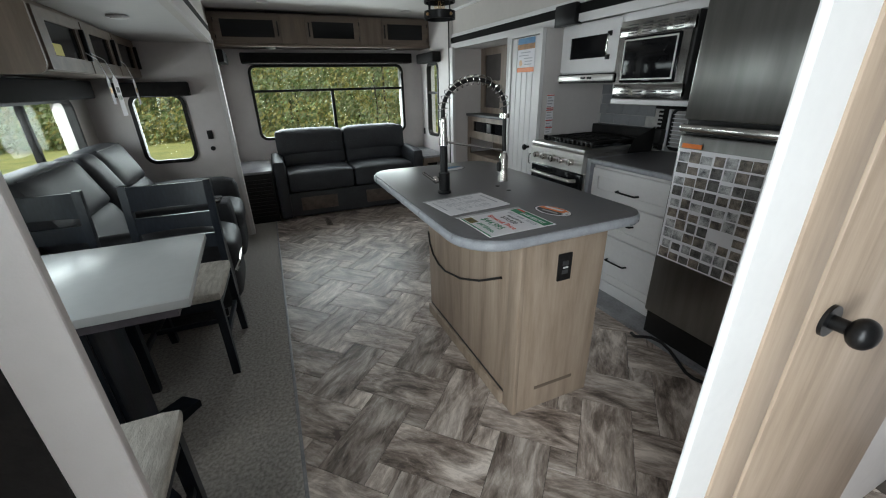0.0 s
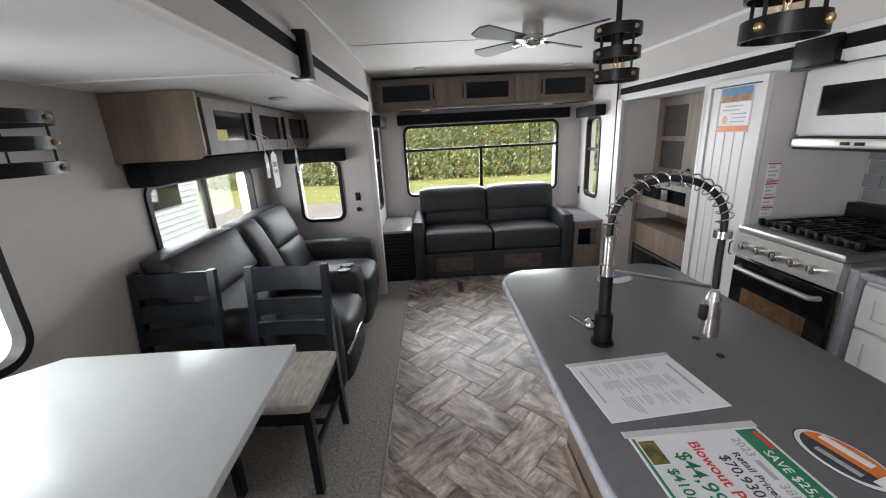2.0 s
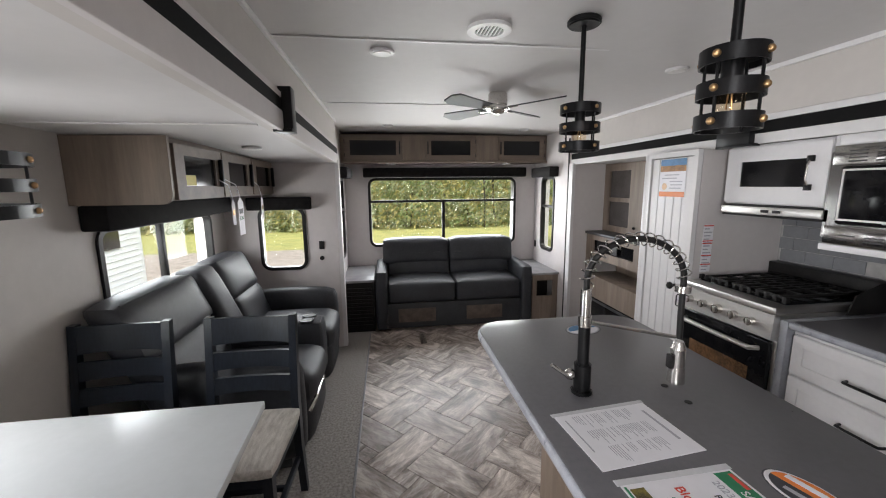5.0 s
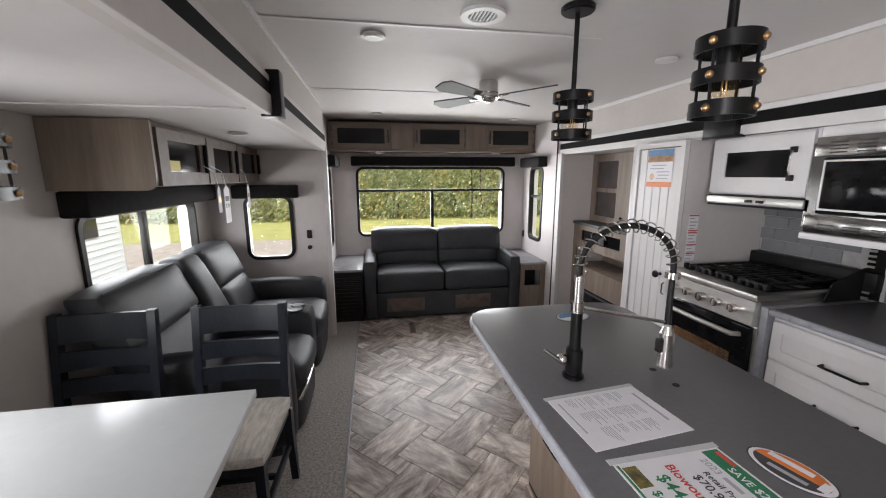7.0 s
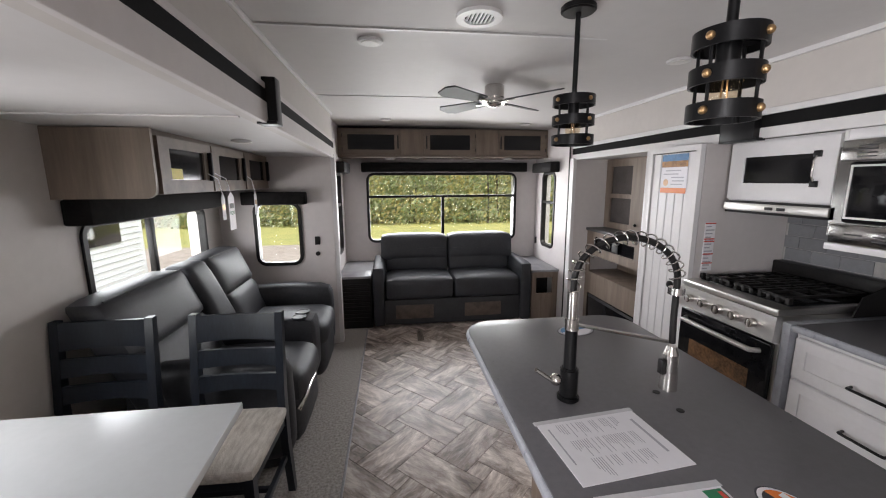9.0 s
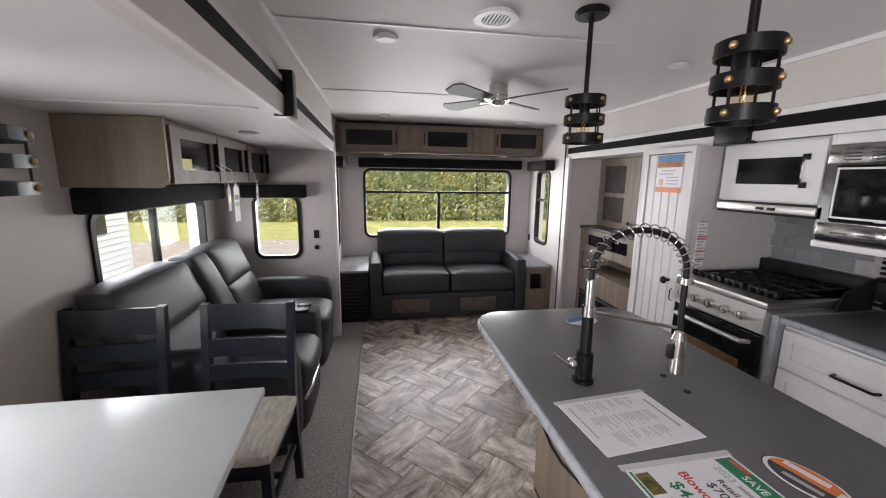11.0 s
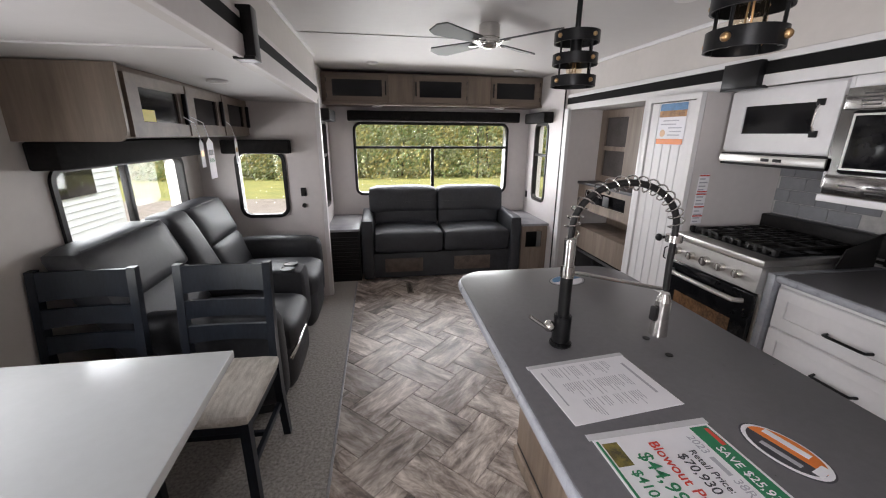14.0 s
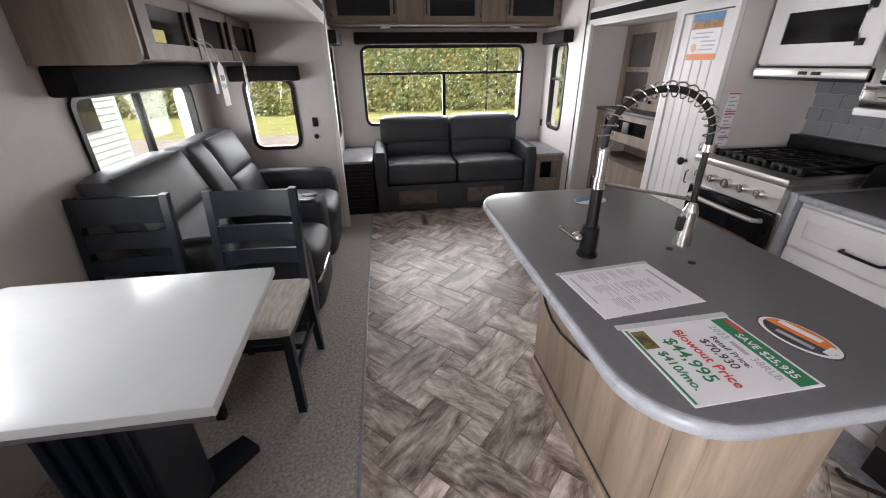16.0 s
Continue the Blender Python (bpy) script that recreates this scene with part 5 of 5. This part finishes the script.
sofa_cabinets()
for nm, bm_, lab in (("valance", box(0.112, 0.24, 6.24, 7.72, 1.335, 1.458, 0.012), "black padded valance over the sofa window"), ("valance", box(0.33, 0.86, 7.77, 7.879, 1.335, 1.445, 0.012), "black padded valance over the small window"),
                     ("valance", box(1.27, 3.25, 8.87, 8.998, 1.635, 1.745, 0.012), "long black padded valance over the rear window"), ("valance", box(3.3, 3.409, 8.3, 8.85, 1.62, 1.73, 0.012), "short black padded valance over the side window"),
                     ("valance", box(1.047, 1.15, 8.3, 8.85, 1.62, 1.73, 0.012), "short black padded valance over the side window")):
    solid(nm, bm_, FABRICBLACK, lab, "valance")
for x0, x1, y0, y1, z0, z1, ax in ((1.065, 1.145, 6.03, 6.1, 1.775, 1.96, 0), (3.39, 3.44, 6.03, 6.235, 1.728, 1.85, 0)):
    b = box(x0, x1, y0, y1, z0, z1, 0.004)
    b = box(x0, x1, y0 - 0.02, y1, z0 - 0.006, z0 + 0.008, 0.002, bm=b)
    solid("fascia_bracket", b, BLACKMETAL, "black bracket plate across the fascia strip", "bracket")
o_ = thing("wall_outlet", (0.93, 7.875, 1.0), "black switch plate and socket on the slide end wall", "outlet")
part("plate", box(0.905, 0.95, 7.868, 7.8795, 0.965, 1.04, 0.003), BLACK, o_)
part("round_socket", cyl((0.925, 7.866, 0.882), 0.02, 0.0135, "y"), BLACK, o_)
solid("wall_switch", box(3.397, 3.4095, 8.9, 8.94, 0.75, 0.83, 0.003), BLACK, "black outlet plate beside the sofa", "outlet")
solid("yellow_card", box(0.5425, 0.545, 6.352, 6.455, 1.548, 1.6), mat("yellow_paper", (0.7, 0.6, 0.05), 0.5, var=0.06), "yellow card behind the cabinet's glass door", "card", smooth=False)
for nm, y, x, z1, l_, w__, mt in (("hang_tag", 6.83, 0.62, 1.533, 0.234, 0.09, PAPER), ("hang_tag", 6.74, 0.61, 1.53, 0.16, 0.05, GREYINK), ("hang_tag", 7.33, 0.6, 1.53, 0.18, 0.05, PAPER)):
    o_ = thing(nm, (x, y, z1 - l_), "paper tag hanging from a cabinet handle", "tag", "tags on the cabinet")
    part("card", prism([(y - w__ / 2, z1 - l_ - 0.06), (y + w__ / 2, z1 - l_ - 0.06), (y + w__ / 2, z1 - 0.09), (y, z1 - 0.06), (y - w__ / 2, z1 - 0.09)], x, x + 0.002, "x"), mt, o_, smooth=False)
    part("string", tube([(x, y, z1 - 0.06), (x - 0.02, y + 0.01, z1 + 0.02), (0.565, y - 0.05, z1 + 0.05)], 0.0025, 6), PAPER, o_)
    part("print", box(x + 0.002, x + 0.003, y - w__ / 3, y + w__ / 3, z1 - 0.16, z1 - 0.13), INK if w__ > 0.06 else BRASS, o_, smooth=False)
    if w__ > 0.06:
        pz = Matrix(((0, 0, 1, x + 0.0025), (1, 0, 0, y), (0, 1, 0, z1 - 0.19), (0, 0, 0, 1)))
        part("lettering", text_mesh("FUN", 0.036, pz), GREEN, o_, smooth=False)

# ---- lamps and ceiling fittings ----


def pendant(c, z0, z1, r, ceil_z, label, rod=True):
    o = thing("pendant_lamp", (*c, z0), label, "pendant lamp", "cage pendant lamps")
    x, y = c
    part("canopy", cyl((x, y, ceil_z - 0.025), 0.06, 0.024, n=28, bev=0.006), BLACKMETAL, o)
    part("rod", cyl((x, y, z1 - 0.02), 0.009, ceil_z - 0.025 - z1 + 0.02, n=12), BLACKMETAL, o)
    hb = (z1 - z0) * 0.2
    for zc in (z0 + hb / 2, (z0 + z1) / 2, z1 - hb / 2):
        g = frame_bm("z", zc, hb, x - r + 0.004, x + r - 0.004, y - r + 0.004, y + r - 0.004, 0.004, r - 0.0045, n=10)
        ring = part("hoop", g, BLACKMETAL, o, "black strap hoop")
        for a_ in range(4):
            t = radians(90 * a_ + 20)
            part("rivet", ball((x + (r + 0.002) * math.cos(t), y + (r + 0.002) * math.sin(t), zc), 0.0075, u=10, v=6), BRASS, ring, "brass rivet")
    for a_ in range(4):
        t = radians(90 * a_ + 20)
        part("strap", cyl((x + (r - 0.006) * math.cos(t), y + (r - 0.006) * math.sin(t), z0), 0.003, z1 - z0, n=8), BLACKMETAL, o)
    part("top_plate", box(x - r + 0.006, x + r - 0.006, y - 0.012, y + 0.012, z1 - hb * 0.6, z1 - hb * 0.45), BLACKMETAL, o)
    part("socket", cyl((x, y, z1 - (z1 - z0) * 0.5), 0.019, (z1 - z0) * 0.42, n=16, bev=0.003), BLACKMETAL, o)
    bulb = part("bulb", ball((x, y, z0 + (z1 - z0) * 0.33), 0.026, (1, 1, 1.35)), glass("bulb_glass_" + str(round(y * 10)), (0.98, 0.9, 0.78)), o, "clear filament bulb")
    part("filament", tube([(x - 0.006, y, z0 + 0.04), (x - 0.004, y, z0 + 0.075), (x + 0.004, y, z0 + 0.075), (x + 0.006, y, z0 + 0.04)], 0.0016, 6), BRASS, bulb)
    return o


pendant((2.268, 5.655), 1.66, 1.83, 0.074, CZ, "black strap cage pendant lamp over the island")
pendant((2.2, 4.922), 1.637, 1.787, 0.057, CZ, "black strap cage pendant lamp over the island")
pendant((0.6, 5.15), 1.475, 1.615, 0.172, SZ + 0.022, "wide black strap cage pendant over the dining table")


def ceiling_fan():
    o = thing("ceiling_fan", (2.273, 6.79, CZ - 0.14), "small brushed-nickel ceiling fan with four dark blades", "ceiling fan")
    x, y = 2.273, 6.79
    part("motor", cyl((x, y, CZ - 0.085), 0.062, 0.083, n=32, bev=0.008), CHROME, o, "brushed nickel motor housing")
    part("hub", cyl((x, y, CZ - 0.115), 0.075, 0.026, n=32, bev=0.008), CHROME, o)
    part("cap", ball((x, y, CZ - 0.115), 0.05, (1, 1, 0.45)), CHROME, o)
    for k in range(4):
        a_ = 2 * math.pi * k / 4 + radians(37)
        m = Matrix.Translation((x, y, CZ - 0.1)) @ Matrix.Rotation(a_, 4, "Z") @ Matrix.Rotation(radians(13), 4, "X")
        b = prism([(0.11, -0.04), (0.4, -0.066), (0.46, -0.04), (0.47, 0.03), (0.43, 0.066), (0.11, 0.04)], -0.004, 0.004)
        b.transform(m)
        bl = part("blade", b, DARKGREY, o, "dark fan blade")
        b = box(0.05, 0.15, -0.012, 0.012, -0.01, -0.004, 0.002)
        b.transform(m)
        part("blade_arm", b, CHROME, bl, "nickel blade arm")
    return o


ceiling_fan()


def puck(x, y, z, r=0.055):
    o = thing("ceiling_light", (x, y, z - 0.014), "round white recessed puck light, switched off", "ceiling light", "puck lights")
    part("rim", cyl((x, y, z - 0.012), r, 0.0115, n=28, bev=0.003), WHITE, o)
    part("lens", cyl((x, y, z - 0.016), r * 0.72, 0.005, n=28, bev=0.002), DIFFUSER, o)


for a_ in ((1.535, 6.08, CZ), (3.02, 6.12, CZ - 0.018), (1.57, 8.25, CZ), (3.0, 8.3, CZ - 0.018), (0.76, 6.7, SZ - 0.006), (3.55, 6.0, KZ), (1.6, 8.8, 1.789), (2.97, 8.8, 1.789)):
    puck(*a_)
v_ = thing("ceiling_vent", (1.945, 5.78, CZ - 0.015), "round white ceiling air vent with slats", "vent")
part("rim", frame_bm("z", CZ - 0.007, 0.013, 1.89, 2.0, 5.725, 5.835, 0.03, 0.0545, n=10), WHITE, v_)
part("throat", cyl((1.945, 5.78, CZ - 0.004), 0.055, 0.003, n=28), BLACK, v_)
for k in range(7):
    dx = -0.042 + 0.014 * k
    ln = math.sqrt(0.053 ** 2 - dx ** 2)
    part("slat", box(1.945 + dx - 0.003, 1.945 + dx + 0.003, 5.78 - ln, 5.78 + ln, CZ - 0.012, CZ - 0.005), WHITE, v_, smooth=False)
r_ = thing("floor_register", (1.855, 7.95, 0.0), "brown metal floor heating register", "floor register")
part("plate", box(1.825, 1.885, 7.82, 8.08, 0.0, 0.006, 0.002), mat("taupe_metal", (0.2, 0.17, 0.14), 0.45, 0.3), r_)
for k in range(9):
    part("slot", box(1.84, 1.87, 7.84 + 0.026 * k, 7.85 + 0.026 * k, 0.006, 0.007), BLACK, r_, smooth=False)

# ---- outdoors ----
st("ground", box(-60, 60, -40, 80, -1.02, -0.95), GRASS, "lawn with fallen leaves", "lawn")
st("ground_gravel", box(-16, -0.4, 1.0, 20.0, -0.949, -0.935), GRAVEL, "pale gravel lane", "gravel")


def leaf_mass(name, label, x0, x1, y0, y1, z0, z1, n, size, seed, mats):
    """A hedge or tree line: stems and thousands of small leaf cards with an uneven outline."""
    rnd = random.Random(seed)
    o = thing(name, ((x0 + x1) / 2, (y0 + y1) / 2, -0.95), label, "shrubs")
    for k, m in enumerate(mats):
        verts, faces = [], []
        for i in range(n // len(mats)):
            x, y = rnd.uniform(x0, x1), rnd.uniform(y0, y1)
            hgt = z1 * (0.62 + 0.38 * noise.noise((x * 0.45, y * 0.45, seed))) + 0.5 * noise.noise((x * 1.7, y * 1.3, seed + 5.0))
            z = z0 + (hgt - z0) * rnd.random() ** 0.8
            if noise.noise((x * 0.9, y * 0.9, z * 0.9 + k)) < -0.28 + 0.1 * k:
                continue
            s = size * rnd.uniform(0.6, 1.5)
            d = Vector((rnd.gauss(0, 1), rnd.gauss(0, 1), rnd.gauss(0, 1))).normalized()
            e = d.orthogonal().normalized()
            f = d.cross(e)
            p, q = Vector((x, y, z)), len(verts)
            verts += [p - e * s, p - f * s * 0.45, p + e * s, p + f * s * 0.45]
            faces.append((q, q + 1, q + 2, q + 3))
        me = bpy.data.meshes.new("foliage")
        me.from_pydata(verts, [], faces)
        me.materials.append(m)
        ob = new("foliage", me)
        ob.parent = o
        ob.matrix_parent_inverse = Matrix.Translation(-ORIGIN[o.name])
        tagged(ob, kind="stuff")
    for i in range(14):
        x, y = rnd.uniform(x0, x1), rnd.uniform(y0, y1)
        b = tube([(x, y, -0.95), (x + rnd.uniform(-0.2, 0.2), y, 0.5), (x + rnd.uniform(-0.5, 0.5), y, z1 * 0.7)], 0.05, 6)
        part("stem", b, BARK, o)


leaf_mass("hedge", "tall green and yellowing hedge behind the lawn", -11, 16, 26, 30, -0.95, 6.0, 110000, 0.1, 2, LEAVES)
leaf_mass("tree_line", "autumn trees above the hedge", -24, 28, 34, 39, 0.5, 12.5, 40000, 0.25, 7, [LEAVES[1], LEAVES[0], LEAVES[2]])
leaf_mass("side_hedge", "green hedge beyond the gravel lane", -22, -11, 27, 33, -0.95, 6.0, 40000, 0.11, 11, LEAVES)
leaf_mass("side_shrubs", "green shrubs beside the trailer", 9, 12, 6, 20, -0.95, 4.5, 9000, 0.16, 13, LEAVES)
n_ = thing("neighbour_trailer", (-4.4, 8.4, -0.95), "white ribbed travel trailer parked alongside", "trailer")
part("body", box(-5.6, -3.2, 4.0, 12.5, -0.7, 2.4, 0.12, 3), SIDING, n_)
for k in range(26):
    part("rib", box(-3.2, -3.184, 4.2, 12.3, -0.6 + 0.11 * k, -0.585 + 0.11 * k, 0.004, 1), SIDING, n_)
part("window", box(-3.182, -3.165, 10.2, 11.75, 0.5, 1.3, 0.008), BLACKGLASS, n_, "dark tinted window")
for y in (6.6, 7.5):
    part("wheel", cyl((-3.35, y, -0.61), 0.34, 0.2, "x"), BLACK, n_)
